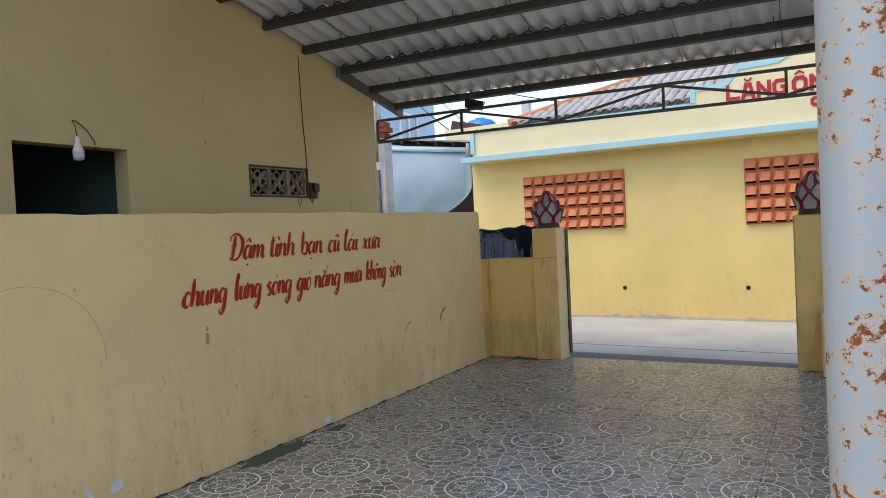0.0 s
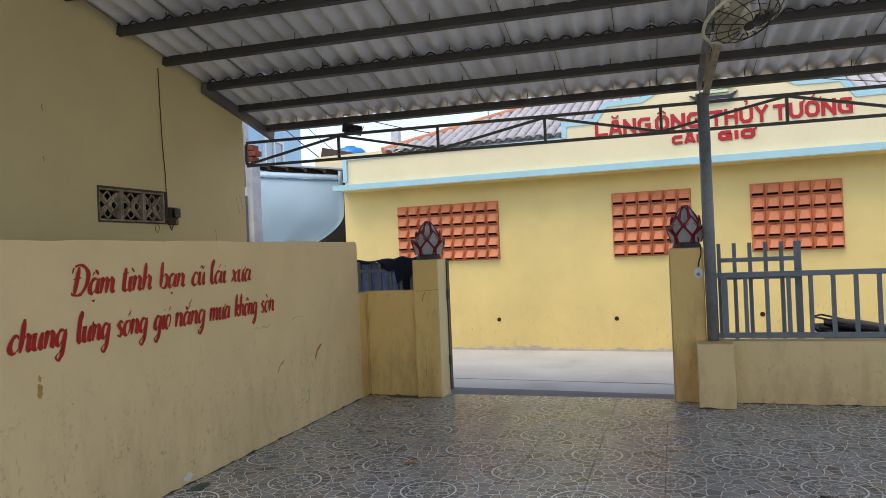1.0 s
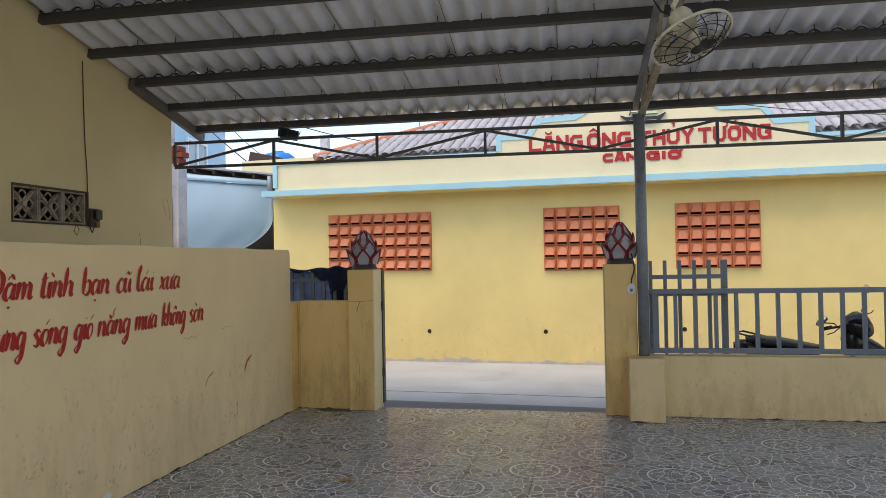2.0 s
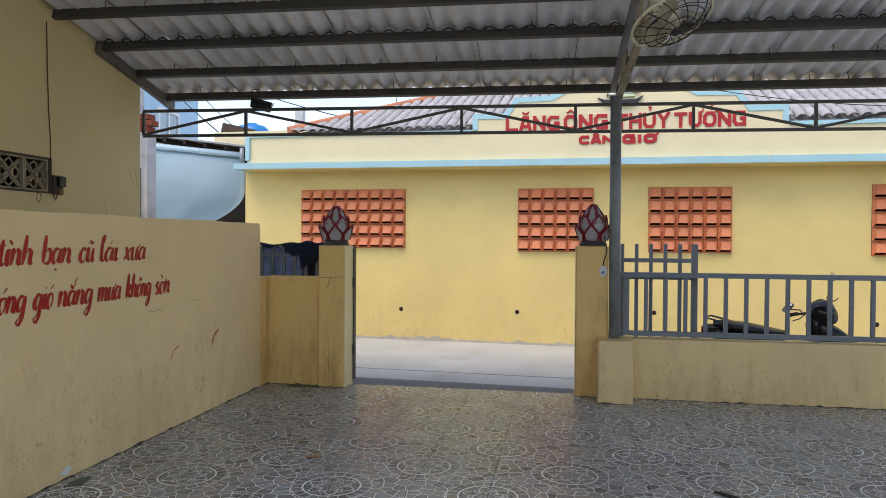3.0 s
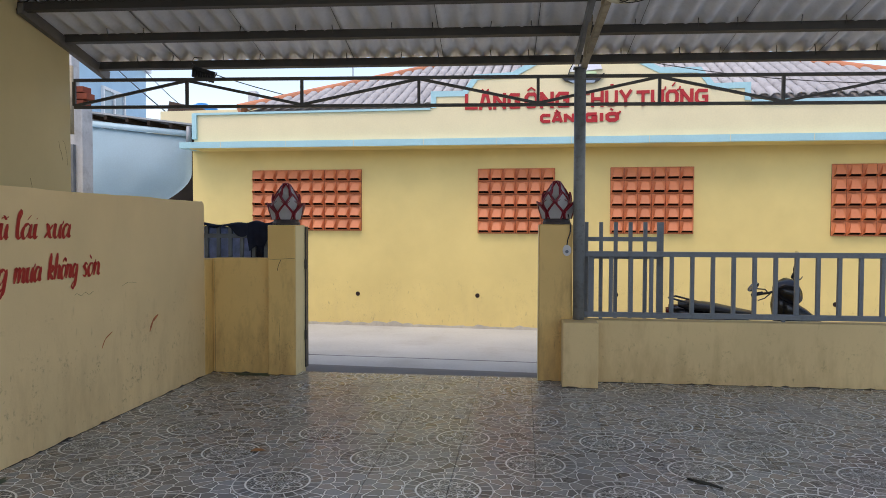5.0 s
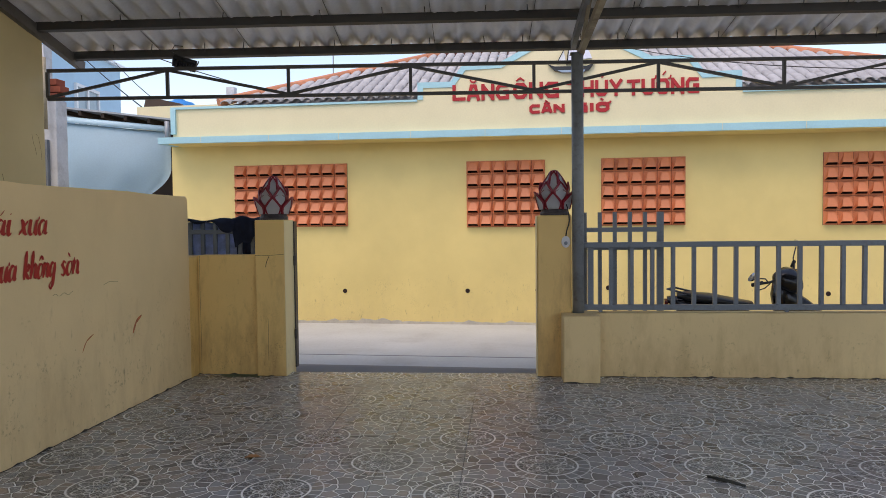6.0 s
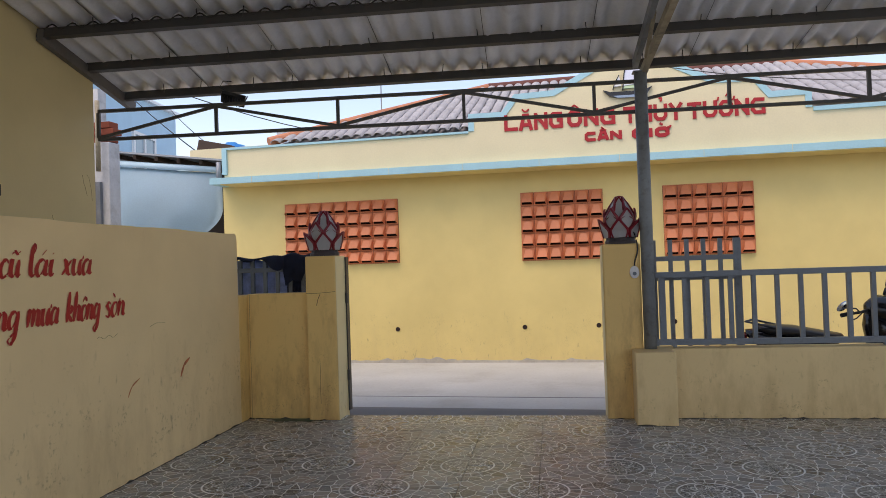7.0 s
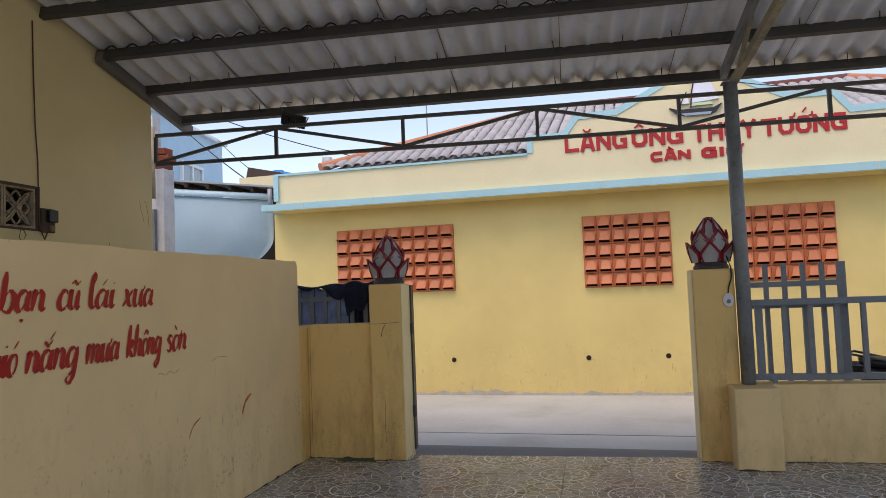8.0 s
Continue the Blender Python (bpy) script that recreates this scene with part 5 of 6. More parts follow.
PEN["h"] = (0.84, [[(0.20, 1.9), (0.16, 1.0), (0.10, 0.0)], [(0.14, 0.45), (0.40, 0.98), (0.60, 0.82), (0.58, 0.30), (0.64, 0.04), (0.80, 0.14)]])
PEN["i"] = (0.42, [[(0.02, 0.55), (0.20, 1.0), (0.16, 0.35), (0.22, 0.02), (0.40, 0.16)]])
PEN["k"] = (0.80, [[(0.20, 1.9), (0.16, 1.0), (0.10, 0.0)], [(0.16, 0.42), (0.42, 0.98), (0.56, 0.74), (0.20, 0.48)], [(0.26, 0.48), (0.52, 0.08), (0.76, 0.12)]])
PEN["l"] = (0.48, [[(0.10, 1.0), (0.34, 1.62), (0.28, 1.92), (0.16, 1.5), (0.13, 0.4), (0.24, 0.02), (0.44, 0.16)]])
PEN["m"] = (1.18, [[(0.04, 0.72), (0.16, 0.98), (0.10, 0.0)], [(0.14, 0.45), (0.38, 0.98), (0.52, 0.78), (0.48, 0.0)], [(0.52, 0.45), (0.76, 0.98), (0.92, 0.78), (0.90, 0.22), (0.98, 0.03), (1.14, 0.14)]])
PEN["n"] = (0.84, [[(0.04, 0.72), (0.16, 0.98), (0.10, 0.0)], [(0.14, 0.45), (0.40, 0.98), (0.58, 0.78), (0.56, 0.22), (0.64, 0.03), (0.80, 0.14)]])
PEN["o"] = (0.72, [[(0.42, 0.98), (0.18, 0.82), (0.07, 0.38), (0.22, 0.0), (0.46, 0.10), (0.60, 0.52), (0.54, 0.90), (0.38, 0.98)]])
PEN["s"] = (0.64, [[(0.54, 0.82), (0.36, 1.0), (0.16, 0.80), (0.30, 0.55), (0.48, 0.30), (0.34, 0.0), (0.06, 0.12)]])
PEN["t"] = (0.50, [[(0.24, 1.6), (0.18, 0.8), (0.16, 0.25), (0.26, 0.02), (0.46, 0.16)], [(0.0, 1.18), (0.46, 1.26)]])
PEN["u"] = (0.86, [[(0.04, 0.70), (0.16, 1.0), (0.12, 0.30), (0.24, 0.02), (0.46, 0.20), (0.58, 0.70)], [(0.64, 1.0), (0.58, 0.35), (0.66, 0.03), (0.82, 0.16)]])
PEN["x"] = (0.78, [[(0.10, 0.96), (0.26, 0.90), (0.46, 0.12), (0.68, 0.06)], [(0.66, 0.96), (0.36, 0.50), (0.06, 0.02)]])
PEN["D"] = (1.25, [[(0.42, 1.8), (0.34, 0.9), (0.24, 0.04)], [(0.0, 1.35), (0.10, 1.75), (0.55, 1.9), (1.02, 1.5), (1.04, 0.75), (0.66, 0.06), (0.14, 0.05), (0.05, 0.22)], [(0.10, 1.02), (0.62, 1.10)]])
TOP = {}
TOP["acute"] = [[(0.34, 1.25), (0.58, 1.6)]]
TOP["grave"] = [[(0.22, 1.6), (0.42, 1.28)]]
TOP["hat"] = [[(0.18, 1.2), (0.40, 1.5), (0.60, 1.22)]]
TOP["breve"] = [[(0.20, 1.45), (0.40, 1.2), (0.64, 1.5)]]
TOP["tilde"] = [[(0.14, 1.3), (0.32, 1.48), (0.50, 1.32), (0.70, 1.5)]]
TOP["horn"] = [[(0.62, 0.92), (0.80, 1.02), (0.84, 1.25)]]
TOP["dot_below"] = [[(0.36, -0.35), (0.40, -0.44), (0.42, -0.36)]]
TOP["dot"] = [[(0.24, 1.32), (0.28, 1.42)]]
TOP["high_acute"] = [[(0.48, 1.5), (0.74, 1.9)]]
TOP["high_grave"] = [[(0.20, 1.95), (0.42, 1.6)]]
TOP["high_grave_horn"] = [[(0.12, 1.62), (0.34, 1.3)]]


def smooth_line(pts, n=6):
    """A rounded line through pts."""
    ps = [Vector(p) for p in pts]
    if len(ps) < 3:
        return [ps[0].lerp(ps[-1], i / 4) for i in range(5)]
    q = [ps[0] * 2 - ps[1]] + ps + [ps[-1] * 2 - ps[-2]]
    out = []
    for a, b, c, d in zip(q, q[1:], q[2:], q[3:]):
        for i in range(n):
            t = i / n
            out.append(0.5 * (2 * b + (c - a) * t + (2 * a - 5 * b + 4 * c - d) * t * t + (3 * b - a - 3 * c + d) * t ** 3))
    return out + [ps[-1]]


def brush(bm, pts, thick, thin, push, z0):
    """A flat brush stroke: broad when it runs down, thin when it runs up or across; push maps a pen point to the wall."""
    line = [push(p) for p in smooth_line(pts)]
    left, right = [], []
    for i, p in enumerate(line):
        d = line[min(i + 1, len(line) - 1)] - line[max(i - 1, 0)]
        d = d.normalized() if d.length > 1e-6 else Vector((0, 1))
        down = max(0.0, -d.y)
        w = thin + (thick - thin) * down ** 1.2
        e = min(1.0, 0.45 + 0.55 * min(i, len(line) - 1 - i) / 2.5)
        n = Vector((1, 0.12)) if abs(d.y) > 0.6 else Vector((-d.y, d.x)).normalized()
        left.append(p - n * w * e / 2)
        right.append(p + n * w * e / 2)
    a = [bm.verts.new((z0, p.x, p.y)) for p in left]
    b = [bm.verts.new((z0, p.x, p.y)) for p in right]
    for i in range(len(a) - 1):
        bm.faces.new((a[i], b[i], b[i + 1], a[i + 1]))


XH = 0.094
SHEAR = 0.16


def wall_word(letters, b0, b1, base):
    """letters: pairs of a letter and its accents; the word fills b0 to b1 along the wall."""
    gap = -0.06
    total = sum(PEN[c][0] for c, _ in letters) + gap * (len(letters) - 1)
    sx = (b1 - b0) / total
    t = thing("painted_word", YARD @ pose(0.002, b0, base), "word in red brush script painted on the cream wall", "painted word", "words of the wall verse")
    for nm, material, depth, grow in (("brush_edge", SHADOWPINK, 0.0025, 1.28), ("brush_stroke", BRUSHRED, 0.004, 1.0)):
        bm = bmesh.new()
        x = 0.0
        for k, (c, tops) in enumerate(letters):
            sets = PEN[c][1] + [s for m in tops for s in TOP[m]]
            for j, s in enumerate(sets):
                def push(p, x=x):
                    return Vector((b0 + (x + p.x) * sx + SHEAR * p.y * XH, base + p.y * XH))
                tops_w = j >= len(PEN[c][1])
                brush(bm, s, (0.030 if not tops_w else 0.021) * grow, (0.010 if grow == 1.0 else 0.015), push, depth + 0.00004 * (k % 7) + 0.00001 * j)
            x += PEN[c][0] + gap
        part(nm, bm, material, t, m=YARD)


def spell(s, **tops):
    """A word with accents named by the letter's index, as i2='acute'."""
    return [(c, tuple(tops.get("i%d" % k, "").split())) for k, c in enumerate(s)]


L1, L2 = 1.409, 1.129
wall_word(spell("Dam", i1="hat dot_below"), -3.99, -3.64, L1)
wall_word(spell("tinh", i1="grave"), -3.59, -3.31, L1)
wall_word(spell("ban", i1="dot_below"), -3.24, -2.97, L1)
wall_word(spell("cu", i1="tilde"), -2.90, -2.74, L1)
wall_word(spell("lai", i1="acute", i2="dot"), -2.69, -2.48, L1)
wall_word(spell("xua", i1="horn"), -2.42, -2.14, L1)
wall_word(spell("chung"), -4.41, -4.03, L2)
wall_word(spell("lung", i1="horn"), -3.96, -3.70, L2)
wall_word(spell("song", i1="acute"), -3.65, -3.37, L2)
wall_word(spell("gio", i1="dot", i2="acute"), -3.31, -3.14, L2)
wall_word(spell("nang", i1="breve high_acute"), -3.10, -2.76, L2)
wall_word(spell("mua", i1="horn"), -2.71, -2.45, L2)
wall_word(spell("khong", i2="hat"), -2.39, -2.07, L2)
wall_word(spell("son", i1="horn high_grave_horn"), -2.02, -1.80, L2)

# scrape marks in red-brown on the wall
for b0, z0, ln, w in ((-1.06, 0.66, 0.13, 0.034), (-1.75, 0.62, 0.11, 0.016)):
    bm = bmesh.new()
    def ident(p):
        return Vector((p.x, p.y))
    brush(bm, [(b0 + 0.10, z0 + ln / 2), (b0 + 0.01, z0 + ln * 0.12), (b0 - 0.04, z0 - ln / 2)], w, w * 0.6, ident, 0.003)
    tagged(part("scrape_mark", bm, surface("scrape_brown", lin(192, 108, 64), 0.7, var=0.3, scale=20), m=YARD), "rust-brown scrape on the cream wall", "scrape mark", "scrapes on the wall")



# stains, chips and cracks that have a shape of their own
def blotch(name, b0, z0, rb, rz, seed, material, label, a=0.003, m=YARD):
    r = random.Random(seed)
    bm = bmesh.new()
    c = bm.verts.new((a, b0, z0))
    n = 18
    vs = []
    for i in range(n):
        th = 2 * math.pi * i / n
        q = r.uniform(0.6, 1.15)
        vs.append(bm.verts.new((a, b0 + rb * q * math.cos(th), z0 + rz * q * math.sin(th))))
    for i in range(n):
        bm.faces.new((c, vs[i], vs[(i + 1) % n]))
    tagged(part(name, bm, material, m=m), label, "stain", "stains on the wall")


OCHRE = surface("ochre_stain", lin(196, 150, 76), 0.7, var=0.25, scale=30)
CHIP = surface("white_filler", lin(224, 224, 222), 0.8, var=0.08)
blotch("stain", -4.22, 0.90, 0.02, 0.05, 1, OCHRE, "ochre stain on the cream wall")
blotch("stain", -4.22, 0.97, 0.012, 0.02, 2, OCHRE, "ochre stain on the cream wall")
blotch("stain", -4.95, 0.17, 0.05, 0.045, 3, CHIP, "white filler patch low on the wall")
blotch("stain", -5.12, 0.17, 0.025, 0.04, 4, CHIP, "white filler patch low on the wall")
blotch("stain", -3.02, 0.05, 0.05, 0.03, 5, CHIP, "white filler patch low on the wall")
CRACK = surface("crack_dark", lin(96, 78, 52), 0.9)


def crack(pts, w, at, m):
    """A fine dark line on an upright face; at: 'a' for faces across a, 'b' for faces across b, with its place."""
    bm = bmesh.new()
    axis, place = at
    for (x0, z0), (x1, z1) in zip(pts, pts[1:]):
        p, q = ((place, x0, z0), (place, x1, z1)) if axis == "a" else ((x0, place, z0), (x1, place, z1))
        bar(bm, p, q, w, w, up=(1, 0, 0) if axis == "a" else (0, 1, 0))
    tagged(part("crack", bm, CRACK, m=m), "fine dark crack in the plaster", "crack", "cracks in the plaster")


crack([(0.61, 1.165), (0.67, 1.162), (0.75, 1.165), (0.83, 1.17), (0.89, 1.175)], 0.0035, ("b", 0.0595), YARD)
crack([(0.745, 1.155), (0.72, 1.10), (0.71, 1.05)], 0.005, ("b", 0.0595), YARD)
crack([(0.725, 0.55), (0.728, 0.42), (0.722, 0.30), (0.726, 0.15)], 0.0025, ("b", 0.0595), YARD)
crack([(0.03, 0.0), (0.032, 0.4), (0.028, 0.8), (0.031, 1.16)], 0.002, ("b", 0.1195), YARD)
crack([(-0.42, 2.30), (-0.40, 2.22), (-0.385, 2.20), (-0.36, 2.12)], 0.0018, ("a", HA + 0.0005), YARD)
crack([(-0.36, 2.31), (-0.33, 2.29), (-0.30, 2.18), (-0.29, 2.08)], 0.0016, ("a", HA + 0.0005), YARD)
crack([(-0.82, 1.92), (-0.80, 1.85), (-0.81, 1.76), (-0.79, 1.72)], 0.0018, ("a", HA + 0.0005), YARD)
crack([(-2.95, 2.86), (-2.955, 2.83), (-2.945, 2.81)], 0.003, ("a", HA + 0.0005), YARD)
crack([(-2.96, 2.45), (-2.95, 2.43), (-2.955, 2.41)], 0.003, ("a", HA + 0.0005), YARD)
ring = [(-5.42 + 0.46 * math.cos(q), 0.90 + 0.46 * math.sin(q)) for q in [0.0 + 2.4 * i / 24 for i in range(25)]]
crack(ring, 0.0012, ("a", 0.0003), YARD)
crack([(-2.1 + 0.02 * i, 1.0 + 0.01 * math.sin(i * 1.3)) for i in range(12)], 0.0016, ("a", 0.0005), YARD)
crack([(-1.5, 1.02), (-1.42, 1.04), (-1.3, 1.03)], 0.0016, ("a", 0.0005), YARD)

# ---- scooter parked in the street ----
def scooter():
    """Built along +x, wheels on z = 0, then set down beside the railing."""
    m = pose(2.10, 9.3, -0.095, 8, 0, -4) @ Matrix.Scale(0.98, 4)
    ms = m @ pose(0.415, 0, 0.02) @ pose(0, 0, 0, 0, 0, -48) @ pose(0, 0, 0.96, 13, 0, 0) @ pose(-0.36, 0, -0.96)
    t = thing("scooter", m, "black step-through motor scooter parked in the street", "motor scooter")
    RB = surface("tyre_rubber", lin(28, 28, 28), 0.85)
    CH = surface("bright_chrome", lin(200, 204, 208), 0.2, 1.0)
    GL = surface("glossy_black_fairing", lin(14, 14, 17), 0.2, var=0.2)
    for x in (-0.62, 0.62):
        w = part("wheel", lathe(bmesh.new(), [(0.06, -0.03), (0.18, -0.02), (0.18, 0.02), (0.06, 0.03)], 24), CH, t, m=m @ pose(x, 0, 0.27, 90, 0, 0))
        b = bmesh.new()
        tube(b, [(0.225 * math.cos(a), 0.225 * math.sin(a), 0) for a in [2 * math.pi * i / 32 for i in range(33)]], 0.045, 10, cap=False)
        part("tyre", b, RB, w, m=m @ pose(x, 0, 0.27, 90, 0, 0), smooth=True)

    def loft(name, sections, material, label="", at=None):
        """Body part lofted through rounded boxes: x, half width, low z, high z."""
        b = bmesh.new()
        rings = []
        for x, hw, z0, z1 in sections:
            ring = []
            for k in range(14):
                a = 2 * math.pi * k / 14
                c, s = math.cos(a), math.sin(a)
                ring.append(b.verts.new((x, hw * math.copysign(abs(c) ** 0.7, c), (z0 + z1) / 2 + (z1 - z0) / 2 * math.copysign(abs(s) ** 0.7, s))))
            rings.append(ring)
        for r0, r1 in zip(rings, rings[1:]):
            for k in range(14):
                b.faces.new((r0[k], r0[(k + 1) % 14], r1[(k + 1) % 14], r1[k]))
        b.faces.new(rings[0][::-1])
        b.faces.new(rings[-1])
        bmesh.ops.recalc_face_normals(b, faces=b.faces)
        return part(name, b, material, t, label, m=m if at is None else at, smooth=True)

    loft("seat", [(-0.70, 0.05, 0.76, 0.80), (-0.60, 0.10, 0.72, 0.81), (-0.35, 0.13, 0.70, 0.79), (-0.10, 0.12, 0.67, 0.74), (0.08, 0.07, 0.66, 0.71)], BLACK, "black vinyl seat")
    loft("tail_body", [(-0.80, 0.05, 0.70, 0.76), (-0.68, 0.11, 0.58, 0.76), (-0.35, 0.15, 0.42, 0.72), (0.0, 0.13, 0.35, 0.68), (0.14, 0.08, 0.33, 0.5)], GL)
    loft("floor_tunnel", [(0.08, 0.10, 0.28, 0.5), (0.25, 0.11, 0.26, 0.42), (0.40, 0.12, 0.28, 0.5)], GL)
    b = bmesh.new()
    tube(b, [(0.36, 0, 0.36), (0.42, 0, 0.6), (0.36, 0, 0.82), (0.33, 0, 0.94)], [0.11, 0.13, 0.11, 0.06], 14)
    part("leg_shield", b, GL, t, m=m, smooth=True)
    loft("front_fairing", [(0.36, 0.13, 0.55, 0.92), (0.46, 0.13, 0.5, 0.85), (0.62, 0.11, 0.46, 0.75), (0.80, 0.05, 0.45, 0.60)], GL)
    loft("front_mudguard", [(0.40, 0.05, 0.48, 0.52), (0.58, 0.065, 0.50, 0.58), (0.78, 0.06, 0.44, 0.52), (0.88, 0.03, 0.36, 0.42)], GL)
    loft("handlebar_cover", [(0.22, 0.06, 0.88, 0.99), (0.29, 0.145, 0.83, 1.05), (0.40, 0.135, 0.79, 1.04), (0.49, 0.07, 0.81, 0.96)], GL, at=ms)
    b = bmesh.new()
    tube(b, [(0.20, -0.36, 0.98), (0.30, -0.2, 0.97), (0.34, 0, 0.96), (0.30, 0.2, 0.97), (0.20, 0.36, 0.98)], 0.014, 8)
    part("handlebar", b, BLACK, t, m=ms, smooth=True)
    for s in (-1, 1):
        b = bmesh.new()
        tube(b, [(0.20, 0.36 * s, 0.98), (0.25, 0.25 * s, 0.975)], 0.02, 10)
        part("grip", b, RB, t, m=ms, smooth=True)
        b = bmesh.new()
        tube(b, [(0.29, 0.22 * s, 0.98), (0.28, 0.24 * s, 1.05 + 0.03 * s), (0.25, 0.34 * s, 1.11 + 0.05 * s)], 0.007, 6)
        mir = part("mirror_stem", b, BLACK, t, m=ms)
        b = bmesh.new()
        lathe(b, [(0.03, -0.02), (0.055, -0.012), (0.06, 0.0)], 16)
        part("mirror", b, CH, mir, "round chrome mirror", m=ms @ pose(0.24, 0.37 * s, 1.14 + 0.05 * s, 0, -80, 50 if s > 0 else 0) @ Matrix.Diagonal((0.75, 1.5, 1, 1)))
        b = bmesh.new()
        tube(b, [(0.30, 0.2 * s, 0.955), (0.31, 0.3 * s, 0.945), (0.28, 0.37 * s, 0.94)], 0.006, 6)
        part("brake_lever", b, BLACK, t, m=ms)
    b = bmesh.new()
    tube(b, [(0.44, 0, 0.80), (0.54, 0.06, 0.55), (0.62, 0.07, 0.27)], 0.02, 8)
    tube(b, [(0.44, 0, 0.80), (0.54, -0.06, 0.55), (0.62, -0.07, 0.27)], 0.02, 8)
    part("fork", b, CH, t, m=m)
    b = bmesh.new()
    tube(b, [(-0.02, -0.14, 0.26), (-0.3, -0.17, 0.25), (-0.75, -0.18, 0.33)], [0.02, 0.04, 0.05], 12)
    part("exhaust", b, BLACK, t, m=m, smooth=True)
    b = bmesh.new()
    tube(b, [(-0.4, 0.09, 0.76), (-0.72, 0.09, 0.84), (-0.80, 0, 0.84), (-0.72, -0.09, 0.84), (-0.4, -0.09, 0.76)], 0.011, 8)
    part("grab_rail", b, BLACK, t, m=m)
    part("tail_light", boxed(-0.83, -0.79, -0.06, 0.06, 0.66, 0.72, bev=0.008), surface("tail_red", lin(70, 14, 16), 0.2), t, m=m)
    part("plate", boxed(-0.845, -0.835, -0.09, 0.09, 0.46, 0.6), WHITEP, t, "blank white plate", m=m)
    b = bmesh.new()
    tube(b, [(0.0, 0.1, 0.3), (-0.03, 0.26, 0.02), (-0.08, 0.28, 0.005)], 0.011, 6)
    part("side_stand", b, CH, t, m=m)


scooter()

# ---- small things on the floor ----
def dry_leaf(x, y, rz):
    b = bmesh.new()
    pts = [(-0.05, 0.0), (-0.02, 0.028), (0.02, 0.024), (0.055, 0.0), (0.02, -0.022), (-0.02, -0.026)]
    c = b.verts.new((0, 0, 0.002))
    vs = [b.verts.new((px, py, 0.006 + 0.01 * abs(py) / 0.03)) for px, py in pts]
    for i in range(6):
        b.faces.new((c, vs[i], vs[(i + 1) % 6]))
    tagged(part("dry_leaf", b, LEAFM, m=pose(x, y, 0.0, 0, 0, rz)), "small dry brown leaf on the tiles", "leaf")


dry_leaf(-1.805, 5.52, 20)
b = bmesh.new()
tube(b, [(0.92, 5.5, 0.006), (0.97, 5.44, 0.012), (1.02, 5.43, 0.006), (1.09, 5.37, 0.006)], [0.006, 0.01, 0.01, 0.006], 7)
tagged(part("twig", b, surface("dark_twig", lin(50, 52, 46), 0.8), smooth=True), "short dark twig lying on the tiles", "twig")


def patch(a, b_, ra, rb, seed, material, label):
    """A thin uneven patch of paint lying on the floor."""
    r = random.Random(seed)
    bm = bmesh.new()
    c = bm.verts.new((a, b_, 0.003))
    vs = []
    for i in range(22):
        th = 2 * math.pi * i / 22
        k = 1 + r.uniform(-0.25, 0.25)
        vs.append(bm.verts.new((max(0.004, a + ra * k * math.cos(th)), b_ + rb * k * math.sin(th), 0.003)))
    for i in range(22):
        bm.faces.new((c, vs[i], vs[(i + 1) % 22]))
    tagged(part("paint_patch", bm, material, m=YARD), label, "paint patch", "patches on the floor")


patch(0.10, -3.72, 0.10, 0.34, 3, GREENP, "worn green paint on the tiles beside the wall")
patch(0.12, -3.05, 0.05, 0.10, 9, GREENP, "small green paint stain on the tiles beside the wall")
patch(0.45, 0.08, 0.22, 0.09, 5, GREENP, "faded green paint on the tiles beside the gate")

# uneven dark strip where walls meet the floor
def foot_strip(p, q, seed, side):
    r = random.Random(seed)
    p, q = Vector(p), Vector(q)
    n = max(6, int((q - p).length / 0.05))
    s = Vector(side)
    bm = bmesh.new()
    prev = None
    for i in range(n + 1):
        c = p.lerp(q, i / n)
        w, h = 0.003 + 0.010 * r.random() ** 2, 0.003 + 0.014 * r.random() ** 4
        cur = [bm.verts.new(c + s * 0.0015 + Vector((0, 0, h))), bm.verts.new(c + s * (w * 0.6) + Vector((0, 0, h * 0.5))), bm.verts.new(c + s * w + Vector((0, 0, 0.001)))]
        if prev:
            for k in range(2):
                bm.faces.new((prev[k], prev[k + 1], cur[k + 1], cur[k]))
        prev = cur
    tagged(part("trim", bm, FOOTSTRIP, m=YARD), "uneven dark strip between wall and floor", "trim", kind="structure")


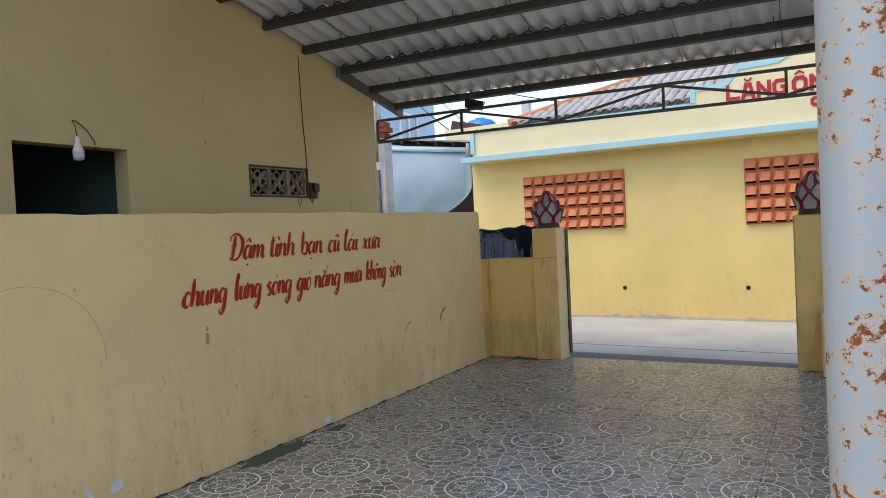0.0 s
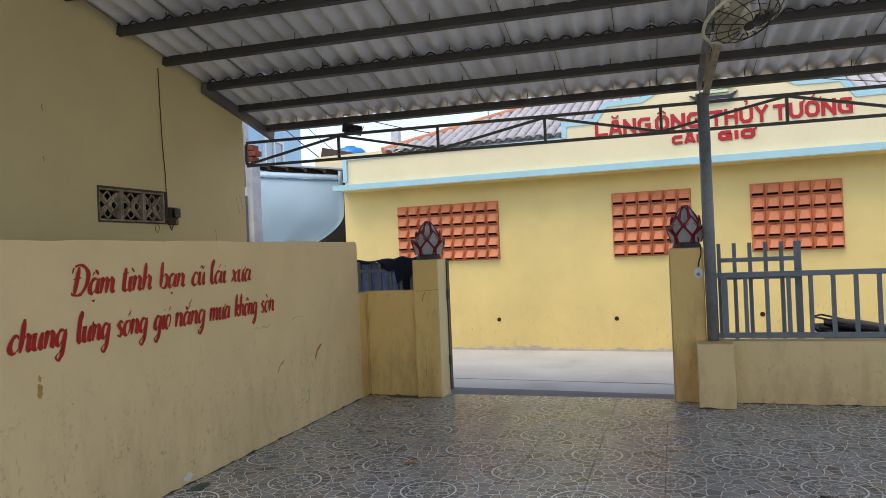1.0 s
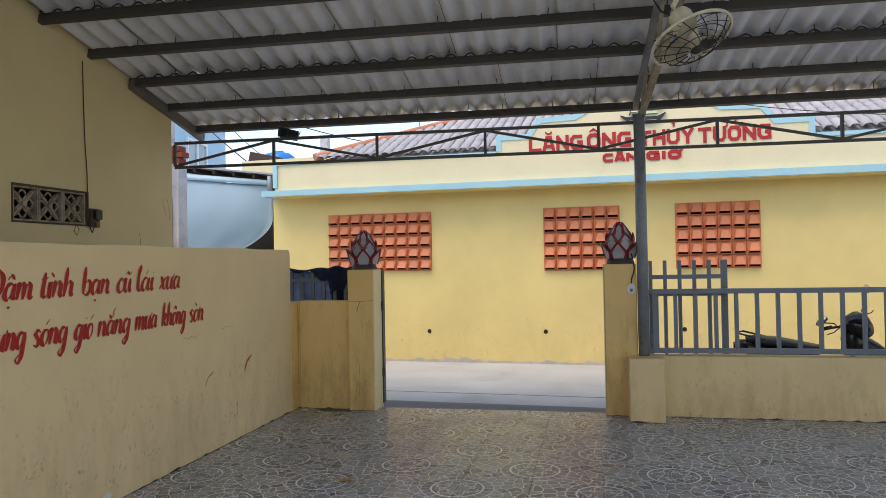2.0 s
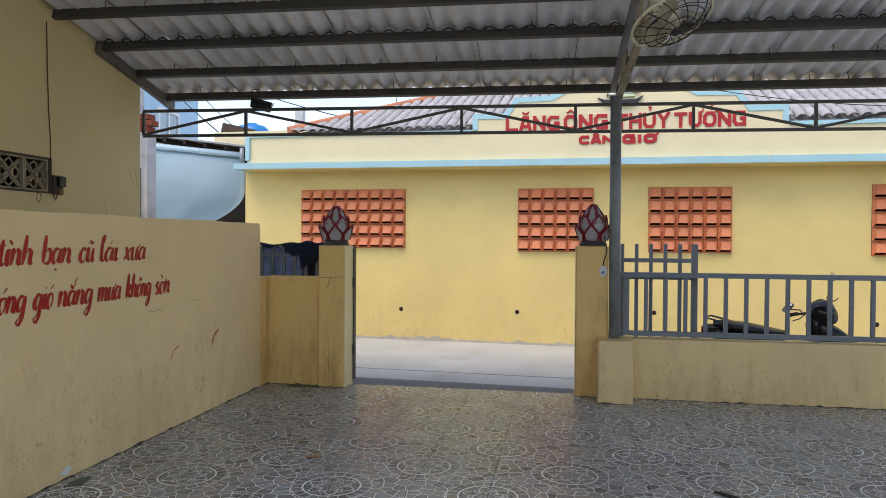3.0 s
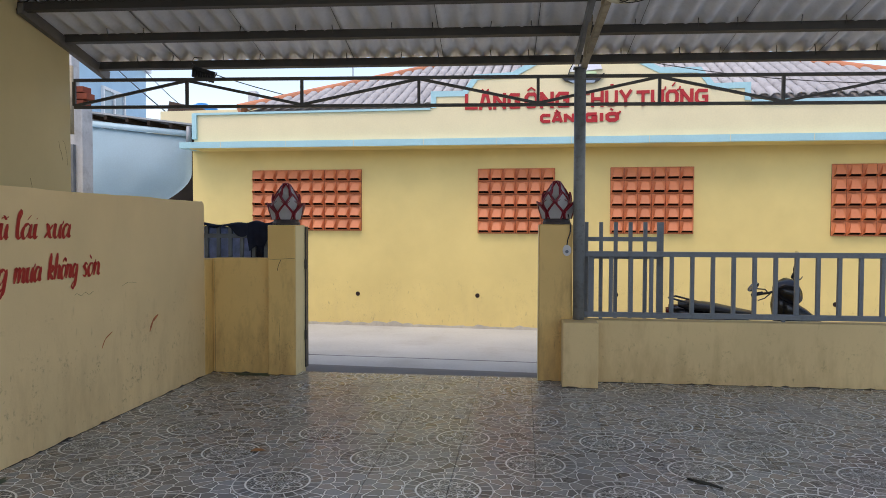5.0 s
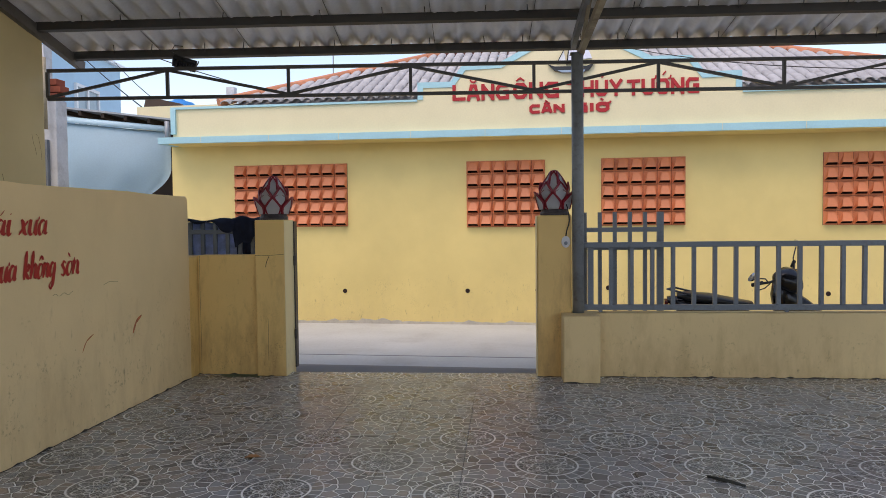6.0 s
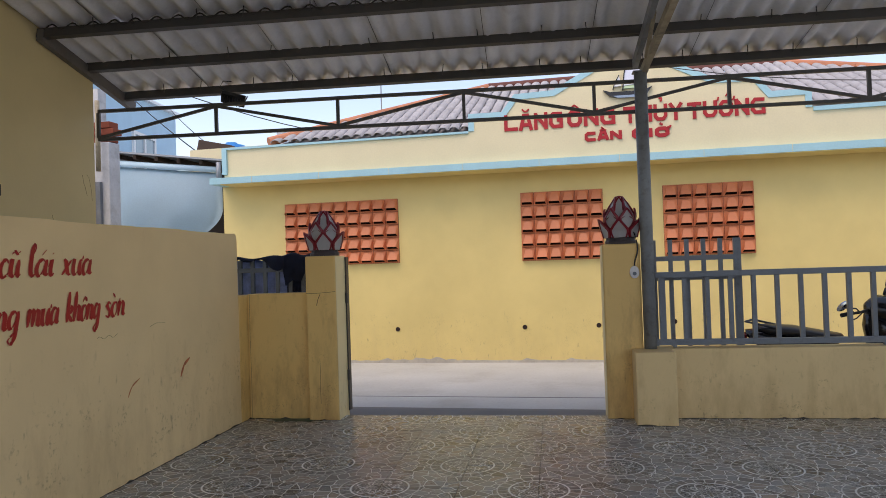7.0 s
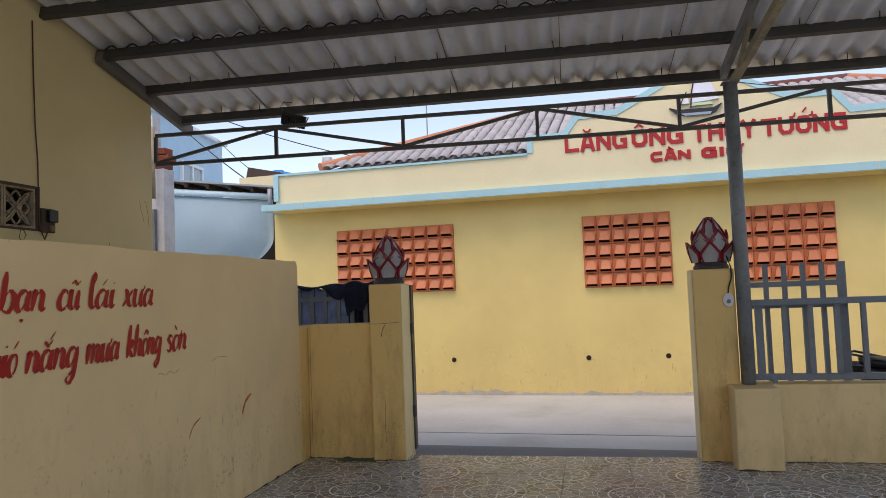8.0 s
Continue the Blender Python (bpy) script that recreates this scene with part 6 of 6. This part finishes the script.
FOOTSTRIP = surface("dark_foot_strip", lin(62, 54, 46), 0.9, var=0.4, scale=12.0)
foot_strip((0.0, -9.0, 0.0), (0.0, 0.11, 0.0), 1, (1, 0, 0))
foot_strip((0.0, 0.12, 0.0), (0.607, 0.12, 0.0), 2, (0, -1, 0))
foot_strip((0.607, 0.06, 0.0), (0.893, 0.06, 0.0), 3, (0, -1, 0))
foot_strip((3.30, 0.13, 0.0), (3.517, 0.13, 0.0), 4, (0, -1, 0))
foot_strip((3.517, -0.14, 0.0), (3.846, -0.14, 0.0), 5, (0, -1, 0))
foot_strip((3.846, 0.14, 0.0), (9.0, 0.14, 0.0), 6, (0, -1, 0))

# ---- floor tiles, one by one ----
def tile_mesh(s=0.4985, h=0.010, bev=0.0025):
    bm = bmesh.new()
    lo = [bm.verts.new((x, y, -h)) for x, y in ((0, 0), (s, 0), (s, s), (0, s))]
    md = [bm.verts.new((x, y, -bev)) for x, y in ((0, 0), (s, 0), (s, s), (0, s))]
    up = [bm.verts.new((x, y, 0)) for x, y in ((bev, bev), (s - bev, bev), (s - bev, s - bev), (bev, s - bev))]
    for i in range(4):
        j = (i + 1) % 4
        bm.faces.new((lo[i], lo[j], md[j], md[i]))
        bm.faces.new((md[i], md[j], up[j], up[i]))
    bm.faces.new(up)
    me = bpy.data.meshes.new("floor_tile")
    bm.to_mesh(me)
    bm.free()
    me.materials.append(TILE)
    return me


TILE_M = tile_mesh()
far = bmesh.new()
rt = random.Random(3)
for i in range(-1, 17):
    for j in range(-14, 6):
        if j == 5 and not 1 <= i <= 6:
            continue
        a, b_ = 0.235 + 0.5 * i, -2.31 + 0.5 * j
        z = rt.uniform(-0.0006, 0.0006)
        if j < -12 or i > 13:
            far.from_mesh(TILE_M)
            far.verts.ensure_lookup_table()
            for v in far.verts[-len(TILE_M.vertices):]:
                v.co = v.co + Vector((a, b_, z))
        else:
            ob = new("floor_tile", TILE_M)
            ob.parent = FLOOR
            ob.matrix_basis = pose(a, b_, z) @ (Matrix.Diagonal((1, 0.15, 1, 1)) if j == 5 else Matrix())
ob = part("tile_field", far, TILE, FLOOR, m=YARD)
ob["kind"] = "stuff"
